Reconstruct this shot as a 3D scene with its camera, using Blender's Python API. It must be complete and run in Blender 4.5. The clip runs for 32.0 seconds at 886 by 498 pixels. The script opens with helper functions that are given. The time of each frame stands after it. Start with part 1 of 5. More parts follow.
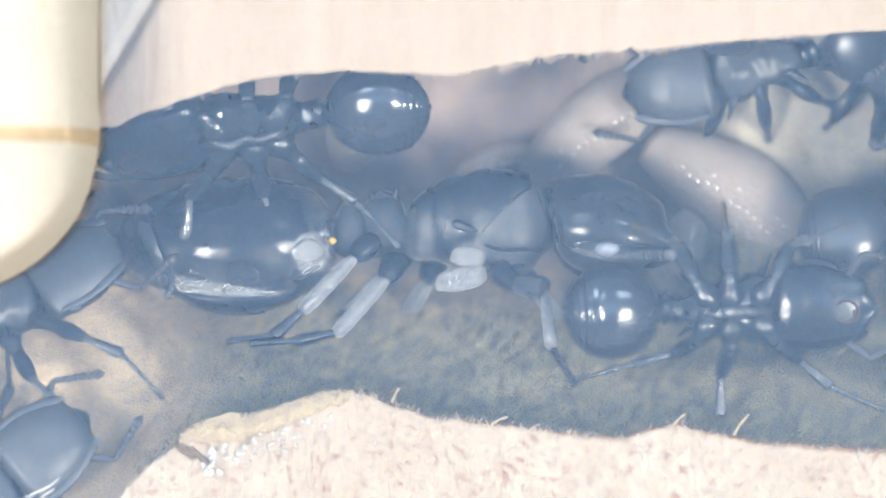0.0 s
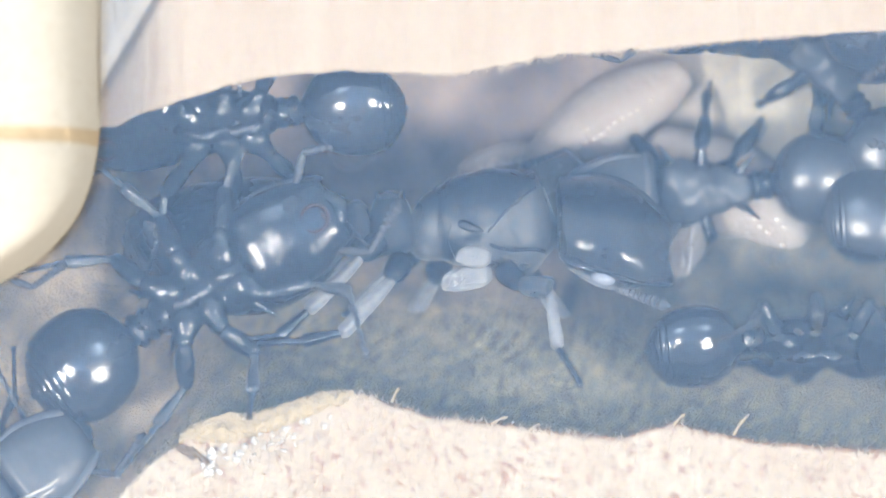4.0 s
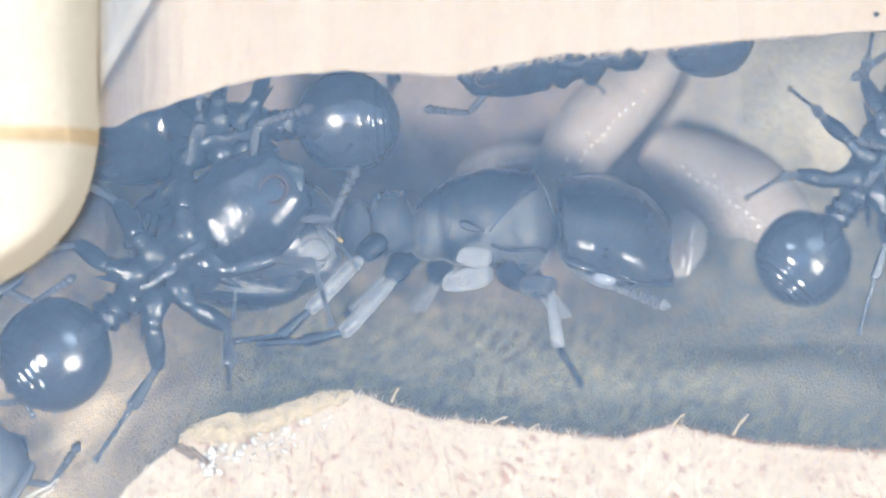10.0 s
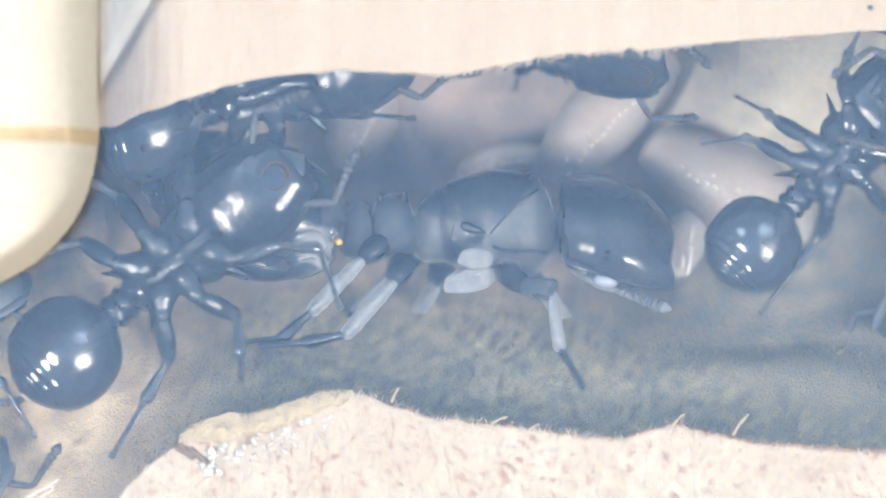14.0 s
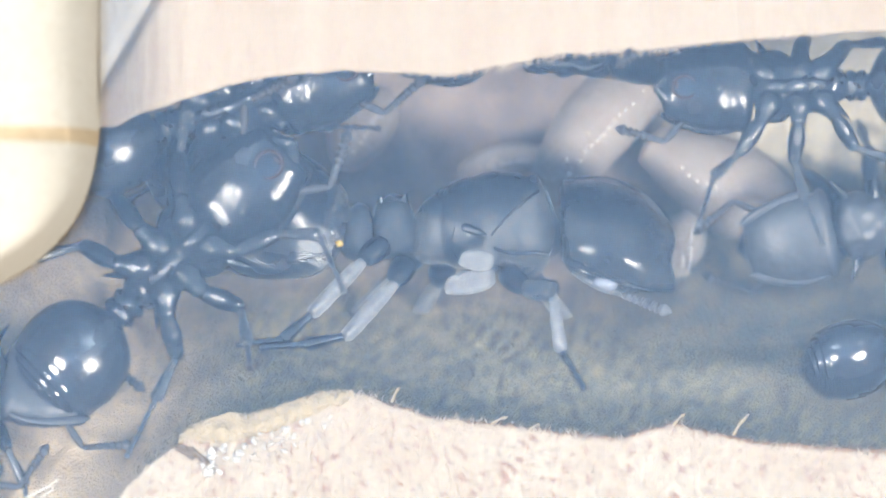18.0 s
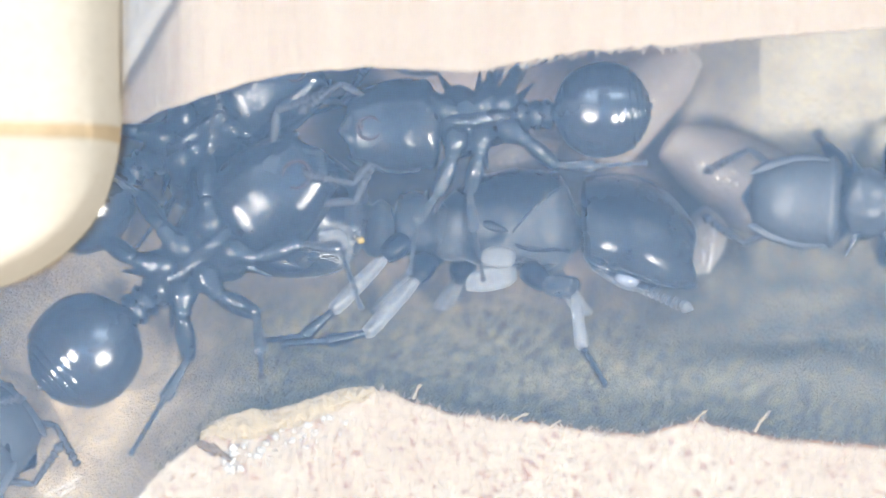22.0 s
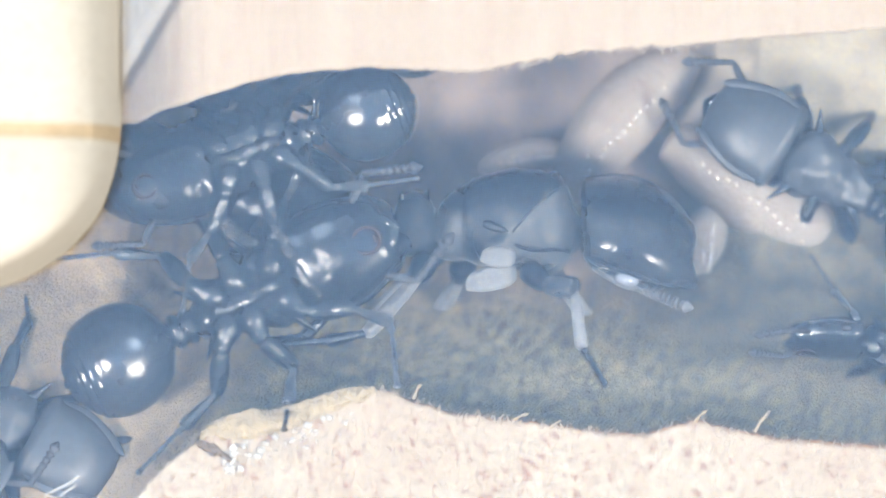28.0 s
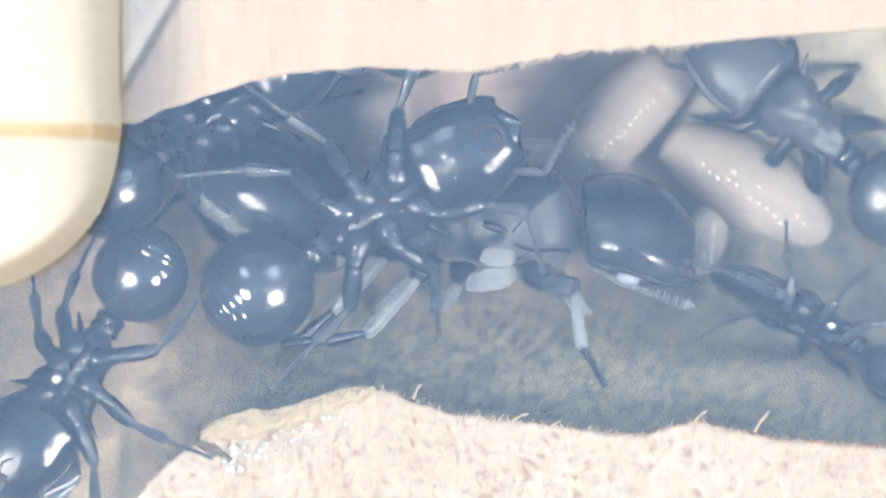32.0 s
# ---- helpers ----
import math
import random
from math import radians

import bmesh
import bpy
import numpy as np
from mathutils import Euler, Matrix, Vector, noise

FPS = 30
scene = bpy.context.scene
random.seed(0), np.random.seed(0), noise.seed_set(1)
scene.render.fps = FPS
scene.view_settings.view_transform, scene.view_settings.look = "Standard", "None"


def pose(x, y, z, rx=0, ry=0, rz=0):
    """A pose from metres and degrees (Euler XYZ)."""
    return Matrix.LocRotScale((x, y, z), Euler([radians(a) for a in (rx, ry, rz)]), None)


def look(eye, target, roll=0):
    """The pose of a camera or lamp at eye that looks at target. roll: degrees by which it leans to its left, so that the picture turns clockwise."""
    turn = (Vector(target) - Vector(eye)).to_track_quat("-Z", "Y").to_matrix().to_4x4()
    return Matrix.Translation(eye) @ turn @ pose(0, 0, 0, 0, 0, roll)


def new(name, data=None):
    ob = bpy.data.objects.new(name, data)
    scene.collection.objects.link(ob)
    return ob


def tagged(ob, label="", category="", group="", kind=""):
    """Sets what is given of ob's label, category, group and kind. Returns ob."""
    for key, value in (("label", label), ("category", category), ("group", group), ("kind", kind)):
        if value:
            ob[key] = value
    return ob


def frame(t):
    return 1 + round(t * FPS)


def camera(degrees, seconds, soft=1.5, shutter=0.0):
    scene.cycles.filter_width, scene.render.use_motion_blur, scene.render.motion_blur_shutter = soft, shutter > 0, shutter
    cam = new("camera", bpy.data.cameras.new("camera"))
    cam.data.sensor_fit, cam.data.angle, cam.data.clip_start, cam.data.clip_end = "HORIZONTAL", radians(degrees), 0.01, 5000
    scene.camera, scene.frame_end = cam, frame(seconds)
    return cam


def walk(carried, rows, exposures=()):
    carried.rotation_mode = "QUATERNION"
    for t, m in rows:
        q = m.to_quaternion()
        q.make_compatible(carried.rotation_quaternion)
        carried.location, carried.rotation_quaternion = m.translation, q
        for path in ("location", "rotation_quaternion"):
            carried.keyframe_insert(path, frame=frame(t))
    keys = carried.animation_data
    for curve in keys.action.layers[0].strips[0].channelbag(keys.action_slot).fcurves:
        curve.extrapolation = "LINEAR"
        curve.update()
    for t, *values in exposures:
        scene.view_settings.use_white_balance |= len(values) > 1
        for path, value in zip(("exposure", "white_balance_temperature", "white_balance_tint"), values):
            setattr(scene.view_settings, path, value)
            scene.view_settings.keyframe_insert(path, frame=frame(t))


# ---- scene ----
# ---- camera ----
MM = 0.001
PX = 80.0            # picture units per millimetre on the front face of the wood
DIST = 110.0         # camera to front face, mm
cam = camera(10.1816, 32.0, 1.35)
cam.data.dof.use_dof = True
cam.data.dof.focus_distance = 0.1128
cam.data.dof.aperture_fstop = 68.0
SHIFT = ((19.0, 1, 0), (19.1, 3, 0), (19.25, 22, -5), (19.4, 37, -8.5), (19.5, 39, -9), (19.7, 39, -7.5), (20.0, 39, -6))


def cam_at(dx, dy):
    x, z = -dx / PX * MM, dy / PX * MM
    return look((x, -DIST * MM, z), (x, 0, z))


walk(cam, [(0.0, cam_at(1, 0)), (2.0, cam_at(1, 0)), (5.5, cam_at(0, 0)), (18.5, cam_at(0, 0))]
     + [(t, cam_at(dx, dy)) for t, dx, dy in SHIFT] + [(23.0, cam_at(38.5, -6)), (32.0, cam_at(38.5, -6))],
     [(0.0, 0, 6500, 10), (18.3, 0, 6500, 10), (18.9, -0.19, 7050, 10), (19.2, -0.19, 7050, 10), (19.7, 0, 6500, 10), (32.0, 0, 6500, 10)])

# ---- world and lamps ----
world = bpy.data.worlds.new("world")
scene.world = world
world.use_nodes = True
wt = world.node_tree
wc, ws, wr = (wt.nodes.new("ShaderNode" + k) for k in ("TexCoord", "SeparateXYZ", "ValToRGB"))
wt.links.new(wc.outputs["Generated"], ws.inputs[0])
wm = wt.nodes.new("ShaderNodeMapRange")
wm.inputs[1].default_value, wm.inputs[2].default_value = -1.0, 1.0
wt.links.new(ws.outputs["Z"], wm.inputs[0])
wt.links.new(wm.outputs[0], wr.inputs["Fac"])
wr.color_ramp.elements[0].color, wr.color_ramp.elements[1].color = (0.22, 0.24, 0.25, 1), (0.66, 0.76, 0.86, 1)
wr.color_ramp.elements[0].position, wr.color_ramp.elements[1].position = 0.3, 0.8
wt.links.new(wr.outputs["Color"], wt.nodes["Background"].inputs[0])
wt.nodes["Background"].inputs[1].default_value = 0.75


def area(name, x, y, z, tx, ty, tz, sx, sy, watts, colour, shape="ELLIPSE"):
    lamp = bpy.data.lights.new(name, "AREA")
    lamp.shape, lamp.size, lamp.size_y, lamp.energy, lamp.color = shape, sx * MM, sy * MM, watts, colour
    ob = new(name, lamp)
    ob.matrix_world = look((x * MM, y * MM, z * MM), (tx * MM, ty * MM, tz * MM))
    return ob


# two small macro lamps low beside the lens, daylight windows above and behind it
area("macro_lamp_a", 62, -98, -28, 0, 0, 0, 30, 30, 0.208, (1.0, 0.95, 0.86))
area("macro_lamp_b", -50, -104, -24, 0, 0, 0, 30, 30, 0.190, (1.0, 0.95, 0.87))
area("window_pane_a", 56, -98, 58, 0, 0, 0, 40, 34, 0.043, (0.68, 0.84, 1.0), "RECTANGLE")
area("window_pane_b", -50, -100, 58, 0, 0, 0, 40, 34, 0.043, (0.68, 0.84, 1.0), "RECTANGLE")
area("window_light", 0, -172, 0, 0, 0, 0, 76, 52, 0.051, (0.322, 0.56, 0.945), "RECTANGLE")


# ---- materials ----
def shader(name, rough=0.5, metal=0.0):
    m = bpy.data.materials.new(name)
    m.use_nodes = True
    b = m.node_tree.nodes["Principled BSDF"]
    b.inputs["Roughness"].default_value, b.inputs["Metallic"].default_value = rough, metal
    return m, m.node_tree, b


def node(nt, kind, **values):
    n = nt.nodes.new(kind)
    for key, v in values.items():
        n.inputs[key.replace("_", " ")].default_value = v
    return n


def coords(nt, sx, sy, sz, rot=(0, 0, 0)):
    """Object coordinates scaled to features per metre."""
    tc = nt.nodes.new("ShaderNodeTexCoord")
    mp = nt.nodes.new("ShaderNodeMapping")
    turn = nt.nodes.new("ShaderNodeMapping")
    turn.inputs["Rotation"].default_value = rot
    mp.inputs["Scale"].default_value = (sx, sy, sz)
    nt.links.new(tc.outputs["Object"], turn.inputs["Vector"])
    nt.links.new(turn.outputs["Vector"], mp.inputs["Vector"])
    return mp.outputs["Vector"]


def noise_tex(nt, vec, scale=1.0, detail=4.0, rough=0.6, distort=0.0):
    n = node(nt, "ShaderNodeTexNoise", Scale=scale, Detail=detail, Roughness=rough, Distortion=distort)
    nt.links.new(vec, n.inputs["Vector"])
    return n.outputs["Fac"]


def ramp(nt, fac, *stops):
    r = nt.nodes.new("ShaderNodeValToRGB")
    while len(r.color_ramp.elements) < len(stops):
        r.color_ramp.elements.new(0.5)
    for e, (p, c) in zip(r.color_ramp.elements, stops):
        e.position, e.color = p, (*c, 1) if len(c) == 3 else c
    nt.links.new(fac, r.inputs["Fac"])
    return r.outputs["Color"]


def mix(nt, fac, a, b, blend="MIX"):
    m = nt.nodes.new("ShaderNodeMix")
    m.data_type, m.blend_type = "RGBA", blend
    for sock, v in ((m.inputs["Factor"], fac), (m.inputs["A"], a), (m.inputs["B"], b)):
        if hasattr(v, "links"):
            nt.links.new(v, sock)
        elif isinstance(v, (int, float)):
            sock.default_value = v
        else:
            sock.default_value = (*v, 1)
    return m.outputs["Result"]


def bump(nt, b, height, dist, strength=1.0):
    n = nt.nodes.new("ShaderNodeBump")
    n.inputs["Strength"].default_value, n.inputs["Distance"].default_value = strength, dist
    nt.links.new(height, n.inputs["Height"])
    nt.links.new(n.outputs["Normal"], b.inputs["Normal"])


def cut_wood(name, pale, mid, dark, streak, grainy=False):
    """Fresh-cut wood: soft fibre streaks along streak (per-axis feature scale), reddish flecks, pores."""
    m, nt, b = shader(name, 0.75)
    fine = noise_tex(nt, coords(nt, *streak), 1.0, 5, 0.65, 0.4)
    wide = noise_tex(nt, coords(nt, 420, 420, 420), 1.0, 3, 0.5, 0.2)
    fleck = noise_tex(nt, coords(nt, 6200, 6200, 4600, (0.2, 0.5, 0.3)), 1.0, 2, 0.5, 0.6)
    col = mix(nt, ramp(nt, fine, (0.34, (0, 0, 0)), (0.66, (1, 1, 1))), mid, pale)
    col = mix(nt, ramp(nt, wide, (0.42, (0, 0, 0)), (0.72, (0.6, 0.6, 0.6))), col, mid)
    col = mix(nt, ramp(nt, fleck, (0.59, (0, 0, 0)), (0.65, (0.85, 0.85, 0.85))), col, dark)
    grain = noise_tex(nt, coords(nt, 12000, 12000, 9000, (0.3, 0.2, 0.4)), 1.0, 5, 0.75, 0.5)
    col = mix(nt, 0.58 if grainy else 0.2, col, mix(nt, 1.0, col, ramp(nt, grain, (0.34, (0.42, 0.36, 0.30)), (0.48, (0.95, 0.94, 0.92)), (0.66, (1.5, 1.5, 1.5))), "MULTIPLY"))
    nt.links.new(col, b.inputs["Base Color"])
    bump(nt, b, mix(nt, 0.5, fine, grain), 0.0002 if grainy else 0.00008, 0.9)
    return m


WOOD_LOW = cut_wood("rough_cut_wood", (0.52, 0.46, 0.365), (0.43, 0.34, 0.245), (0.30, 0.155, 0.085), (3200, 2600, 1500), True)
WOOD_TOP = cut_wood("pale_cut_wood", (0.39, 0.325, 0.24), (0.35, 0.262, 0.176), (0.33, 0.23, 0.15), (2600, 900, 260))
WOOD_FRAME = cut_wood("frame_wood", (0.47, 0.435, 0.375), (0.445, 0.405, 0.34), (0.41, 0.36, 0.29), (300, 900, 900))

WOOD_JOINT = cut_wood("joint_wood", (0.42, 0.325, 0.21), (0.36, 0.27, 0.165), (0.32, 0.24, 0.15), (300, 900, 900))


def gallery_wood():
    """The stained, fibrous inside of the gallery, its lower back darkened in place of shade."""
    m, nt, b = shader("gallery_wood", 0.85)
    fib = noise_tex(nt, coords(nt, 5200, 4800, 1300, (1.19, -0.3, 0.0)), 1.0, 5, 0.75, 0.5)
    blot = noise_tex(nt, coords(nt, 520, 420, 520), 1.0, 4, 0.6, 0.5)
    spots = noise_tex(nt, coords(nt, 1700, 1700, 1700), 1.0, 3, 0.6, 0.0)
    col = mix(nt, ramp(nt, fib, (0.41, (0, 0, 0)), (0.60, (1, 1, 1))), (0.095, 0.086, 0.05), (0.45, 0.40, 0.25))
    col = mix(nt, ramp(nt, spots, (0.50, (0, 0, 0)), (0.70, (0.75, 0.75, 0.75))), col, (0.5, 0.40, 0.22))
    # paler wood, upwards and towards the back of the chamber
    tc = nt.nodes.new("ShaderNodeTexCoord")
    sep = nt.nodes.new("ShaderNodeSeparateXYZ")
    nt.links.new(tc.outputs["Object"], sep.inputs[0])
    add = nt.nodes.new("ShaderNodeMath")
    add.operation = "MULTIPLY_ADD"
    add.inputs[1].default_value = 0.006
    nt.links.new(blot, add.inputs[0])
    tilt = nt.nodes.new("ShaderNodeMath")
    tilt.operation = "MULTIPLY_ADD"
    tilt.inputs[1].default_value = 0.45
    nt.links.new(sep.outputs["Z"], tilt.inputs[0])
    nt.links.new(sep.outputs["Y"], tilt.inputs[2])
    nt.links.new(tilt.outputs[0], add.inputs[2])
    rng = nt.nodes.new("ShaderNodeMapRange")
    rng.inputs[1].default_value, rng.inputs[2].default_value = 0.0082, 0.0118
    nt.links.new(add.outputs[0], rng.inputs[0])
    back = ramp(nt, blot, (0.35, (0.50, 0.43, 0.315)), (0.55, (0.58, 0.525, 0.40)), (0.68, (0.41, 0.35, 0.26)))
    # brown grey wood behind the brood, paler towards the open end
    addb = nt.nodes.new("ShaderNodeMath")
    addb.operation = "MULTIPLY_ADD"
    addb.inputs[1].default_value = 0.003
    nt.links.new(spots, addb.inputs[0])
    nt.links.new(sep.outputs["X"], addb.inputs[2])
    rngb = nt.nodes.new("ShaderNodeMapRange")
    rngb.inputs[1].default_value, rngb.inputs[2].default_value = 0.0052, 0.0085
    nt.links.new(addb.outputs[0], rngb.inputs[0])
    back = mix(nt, rngb.outputs[0], ramp(nt, blot, (0.35, (0.62, 0.50, 0.41)), (0.55, (0.46, 0.365, 0.30)), (0.68, (0.30, 0.235, 0.19))), back)
    # painted shade: a dark olive tone over the lower part of the back
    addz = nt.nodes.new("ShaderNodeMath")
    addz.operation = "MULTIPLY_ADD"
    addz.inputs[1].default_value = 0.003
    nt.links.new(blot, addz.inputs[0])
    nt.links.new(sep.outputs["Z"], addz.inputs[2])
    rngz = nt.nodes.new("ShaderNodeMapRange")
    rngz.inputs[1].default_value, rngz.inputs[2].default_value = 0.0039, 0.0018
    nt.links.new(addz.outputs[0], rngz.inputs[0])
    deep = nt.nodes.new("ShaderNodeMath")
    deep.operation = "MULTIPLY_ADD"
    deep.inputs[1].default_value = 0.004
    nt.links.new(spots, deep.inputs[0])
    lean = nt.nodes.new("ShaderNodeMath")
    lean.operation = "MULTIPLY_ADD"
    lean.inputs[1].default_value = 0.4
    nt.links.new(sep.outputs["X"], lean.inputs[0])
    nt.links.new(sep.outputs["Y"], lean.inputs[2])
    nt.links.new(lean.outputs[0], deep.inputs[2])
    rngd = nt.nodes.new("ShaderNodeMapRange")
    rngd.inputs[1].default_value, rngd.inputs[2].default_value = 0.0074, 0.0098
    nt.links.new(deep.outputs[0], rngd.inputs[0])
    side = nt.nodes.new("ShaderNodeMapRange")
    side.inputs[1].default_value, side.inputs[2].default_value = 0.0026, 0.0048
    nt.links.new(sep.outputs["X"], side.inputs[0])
    back_shade = mix(nt, 1.0, mix(nt, 1.0, rngz.outputs[0], rngd.outputs[0], "MULTIPLY"), side.outputs[0], "MULTIPLY")
    col = mix(nt, rng.outputs[0], col, back)
    col = mix(nt, back_shade, col, ramp(nt, spots, (0.35, (0.08, 0.073, 0.052)), (0.65, (0.23, 0.205, 0.14))))
    # tan wood at the side passage
    addx = nt.nodes.new("ShaderNodeMath")
    addx.operation = "MULTIPLY_ADD"
    addx.inputs[1].default_value = 0.004
    nt.links.new(spots, addx.inputs[0])
    nt.links.new(sep.outputs["X"], addx.inputs[2])
    rngx = nt.nodes.new("ShaderNodeMapRange")
    rngx.inputs[1].default_value, rngx.inputs[2].default_value = -0.0022, -0.0046
    nt.links.new(addx.outputs[0], rngx.inputs[0])
    col = mix(nt, rngx.outputs[0], col, ramp(nt, blot, (0.36, (0.24, 0.175, 0.10)), (0.52, (0.58, 0.46, 0.31)), (0.66, (0.34, 0.25, 0.15))))
    speck = noise_tex(nt, coords(nt, 15000, 15000, 9000, (1.19, -0.3, 0.0)), 1.0, 3, 0.7)
    col = mix(nt, 0.9, col, mix(nt, 1.0, col, ramp(nt, speck, (0.34, (0.45, 0.43, 0.42)), (0.5, (0.95, 0.95, 0.95)), (0.68, (1.5, 1.45, 1.35))), "MULTIPLY"))
    nt.links.new(col, b.inputs["Base Color"])
    bump(nt, b, mix(nt, 0.5, fib, speck), 0.0002, 1.0)
    return m


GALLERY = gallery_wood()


def fibre_wood():
    """Single fibres, from dark olive to straw, each in its own tone."""
    m, nt, b = shader("fibre_wood", 0.8)
    g = nt.nodes.new("ShaderNodeNewGeometry")
    tone = ramp(nt, g.outputs["Random Per Island"], (0.0, (0.06, 0.056, 0.032)), (0.5, (0.14, 0.128, 0.07)), (0.85, (0.28, 0.245, 0.14)), (1.0, (0.48, 0.41, 0.24)))
    n = noise_tex(nt, coords(nt, 1, 1, 1), 9000, 3, 0.6)
    nt.links.new(mix(nt, 1.0, tone, ramp(nt, n, (0.35, (0.6, 0.6, 0.6)), (0.65, (1.3, 1.3, 1.3))), "MULTIPLY"), b.inputs["Base Color"])
    return m


FIBRE = fibre_wood()
WEATHERED = cut_wood("weathered_wood", (0.50, 0.45, 0.38), (0.42, 0.37, 0.30), (0.3, 0.25, 0.2), (900, 900, 500))


def chitin(name, base, rough, pitch, relief, spec=0.5, hair=0.0, size=0.22, facet=0.00003, sheen=0.3, dust=0.0):
    """Black insect cuticle: shallow sculpture, and, where hair is given, a short silvery hair in each pit (pits per mm: pitch)."""
    m, nt, b = shader(name, rough)
    v = coords(nt, 1, 1, 1)
    wide = noise_tex(nt, v, 900, 3, 0.6)
    col = mix(nt, wide, base, [c * 2.2 for c in base])
    b.inputs["Specular IOR Level"].default_value = spec
    uv = nt.nodes.new("ShaderNodeTexCoord")
    vor = node(nt, "ShaderNodeTexVoronoi", Scale=pitch, Randomness=0.75)
    vor.voronoi_dimensions = "2D"
    nt.links.new(uv.outputs["UV"], vor.inputs["Vector"])
    dots = ramp(nt, vor.outputs["Distance"], (size * 0.7, (1, 1, 1)), (size, (0, 0, 0)))
    patchy = ramp(nt, noise_tex(nt, v, 700, 3, 0.6), (0.36, (0.6, 0.6, 0.6)), (0.58, (1, 1, 1)))
    r = ramp(nt, wide, (0.36, (rough * 0.6,) * 3), (0.64, (min(1, rough * 2.0),) * 3))
    if hair:
        silver = mix(nt, 1.0, mix(nt, 1.0, dots, patchy, "MULTIPLY"), [hair] * 3, "MULTIPLY")
        col = mix(nt, silver, col, (0.74, 0.74, 0.72))
        nt.links.new(mix(nt, 1.0, silver, [sheen] * 3, "MULTIPLY"), b.inputs["Metallic"])
        r = mix(nt, silver, r, (0.45, 0.45, 0.45))
    if dust:
        # greyish bloom of short hairs on the upper side of each part
        up = nt.nodes.new("ShaderNodeSeparateXYZ")
        nt.links.new(uv.outputs["Normal"], up.inputs[0])
        rng = nt.nodes.new("ShaderNodeMapRange")
        rng.inputs[1].default_value, rng.inputs[2].default_value = 0.15, 0.7
        rng.inputs[4].default_value = dust
        nt.links.new(up.outputs["Z"], rng.inputs[0])
        bloom = ramp(nt, noise_tex(nt, v, 16000, 3, 0.7), (0.38, (0.01, 0.012, 0.014)), (0.64, (0.085, 0.09, 0.10)))
        col = mix(nt, rng.outputs[0], col, bloom)
        r = mix(nt, rng.outputs[0], r, (0.5, 0.5, 0.5))
    nt.links.new(col, b.inputs["Base Color"])
    low = noise_tex(nt, v, 1600, 2, 0.5)
    fine = mix(nt, 0.55, noise_tex(nt, v, 11000, 3, 0.6), noise_tex(nt, v, 4200, 3, 0.55))
    n1 = nt.nodes.new("ShaderNodeBump")
    n1.inputs["Distance"].default_value = facet
    nt.links.new(low, n1.inputs["Height"])
    n2 = nt.nodes.new("ShaderNodeBump")
    n2.inputs["Distance"].default_value = relief
    nt.links.new(fine, n2.inputs["Height"])
    nt.links.new(n1.outputs["Normal"], n2.inputs["Normal"])
    nt.links.new(n2.outputs["Normal"], b.inputs["Normal"])
    nt.links.new(r, b.inputs["Roughness"])
    return m


def silvery():
    """Cuticle under a dense coat of short silver hairs, dark between them."""
    m, nt, b = shader("silvery_chitin", 0.42)
    v = coords(nt, 1, 1, 1)
    fine = noise_tex(nt, v, 17000, 3, 0.7)
    nt.links.new(ramp(nt, fine, (0.42, (0.012, 0.012, 0.014)), (0.60, (0.07, 0.07, 0.072)), (0.70, (0.26, 0.26, 0.25))), b.inputs["Base Color"])
    bump(nt, b, fine, 0.00003, 1.0)
    return m


CHITIN_Q = chitin("punctate_chitin", (0.005, 0.006, 0.008), 0.19, 9.5, 0.000008, 0.32, 0.0, 0.15, 0.00002)
CHITIN_TH = chitin("dull_pitted_chitin", (0.005, 0.006, 0.008), 0.3, 9.5, 0.00002, 0.22, 0.0, 0.15, 0.00003)
CHITIN_HAIR = silvery()
CHITIN = chitin("glossy_chitin", (0.005, 0.006, 0.008), 0.14, 9.0, 0.00004, 0.6, 0.0, 0.2, 0.00008)
CHITIN_BACK = chitin("dull_backed_chitin", (0.005, 0.006, 0.008), 0.15, 9.0, 0.000016, 0.55, 0.0, 0.2, 0.00004, 0.3, 0.7)
CHITIN_G = chitin("gaster_chitin", (0.008, 0.010, 0.014), 0.14, 13.0, 0.000008, 1.0, 0.1, 0.12, 0.00002, 0.3, 0.5)


def hair_shader():
    """Short flat silver hairs."""
    m, nt, b = shader("silver_hair", 0.4, 0.1)
    g = nt.nodes.new("ShaderNodeNewGeometry")
    # near-white tones put the hairs' glint into their colour
    nt.links.new(ramp(nt, g.outputs["Random Per Island"], (0.0, (0.30, 0.30, 0.30)), (0.4, (0.74, 0.74, 0.72)), (0.8, (0.97, 0.97, 0.94))), b.inputs["Base Color"])
    return m


HAIR = hair_shader()


def plain(name, colour, rough, sss=0.0, scale=3000, var=0.25, relief=0.00002):
    m, nt, b = shader(name, rough)
    v = coords(nt, 1, 1, 1)
    n = noise_tex(nt, v, scale, 3, 0.6)
    nt.links.new(mix(nt, n, [c * (1 - var) for c in colour], [min(1, c * (1 + var)) for c in colour]), b.inputs["Base Color"])
    if sss:
        b.inputs["Subsurface Weight"].default_value = sss
        b.inputs["Subsurface Scale"].default_value = 0.0013
        b.inputs["Subsurface Radius"].default_value = (1, 0.7, 0.5)
    bump(nt, b, n, relief, 0.6)
    return m


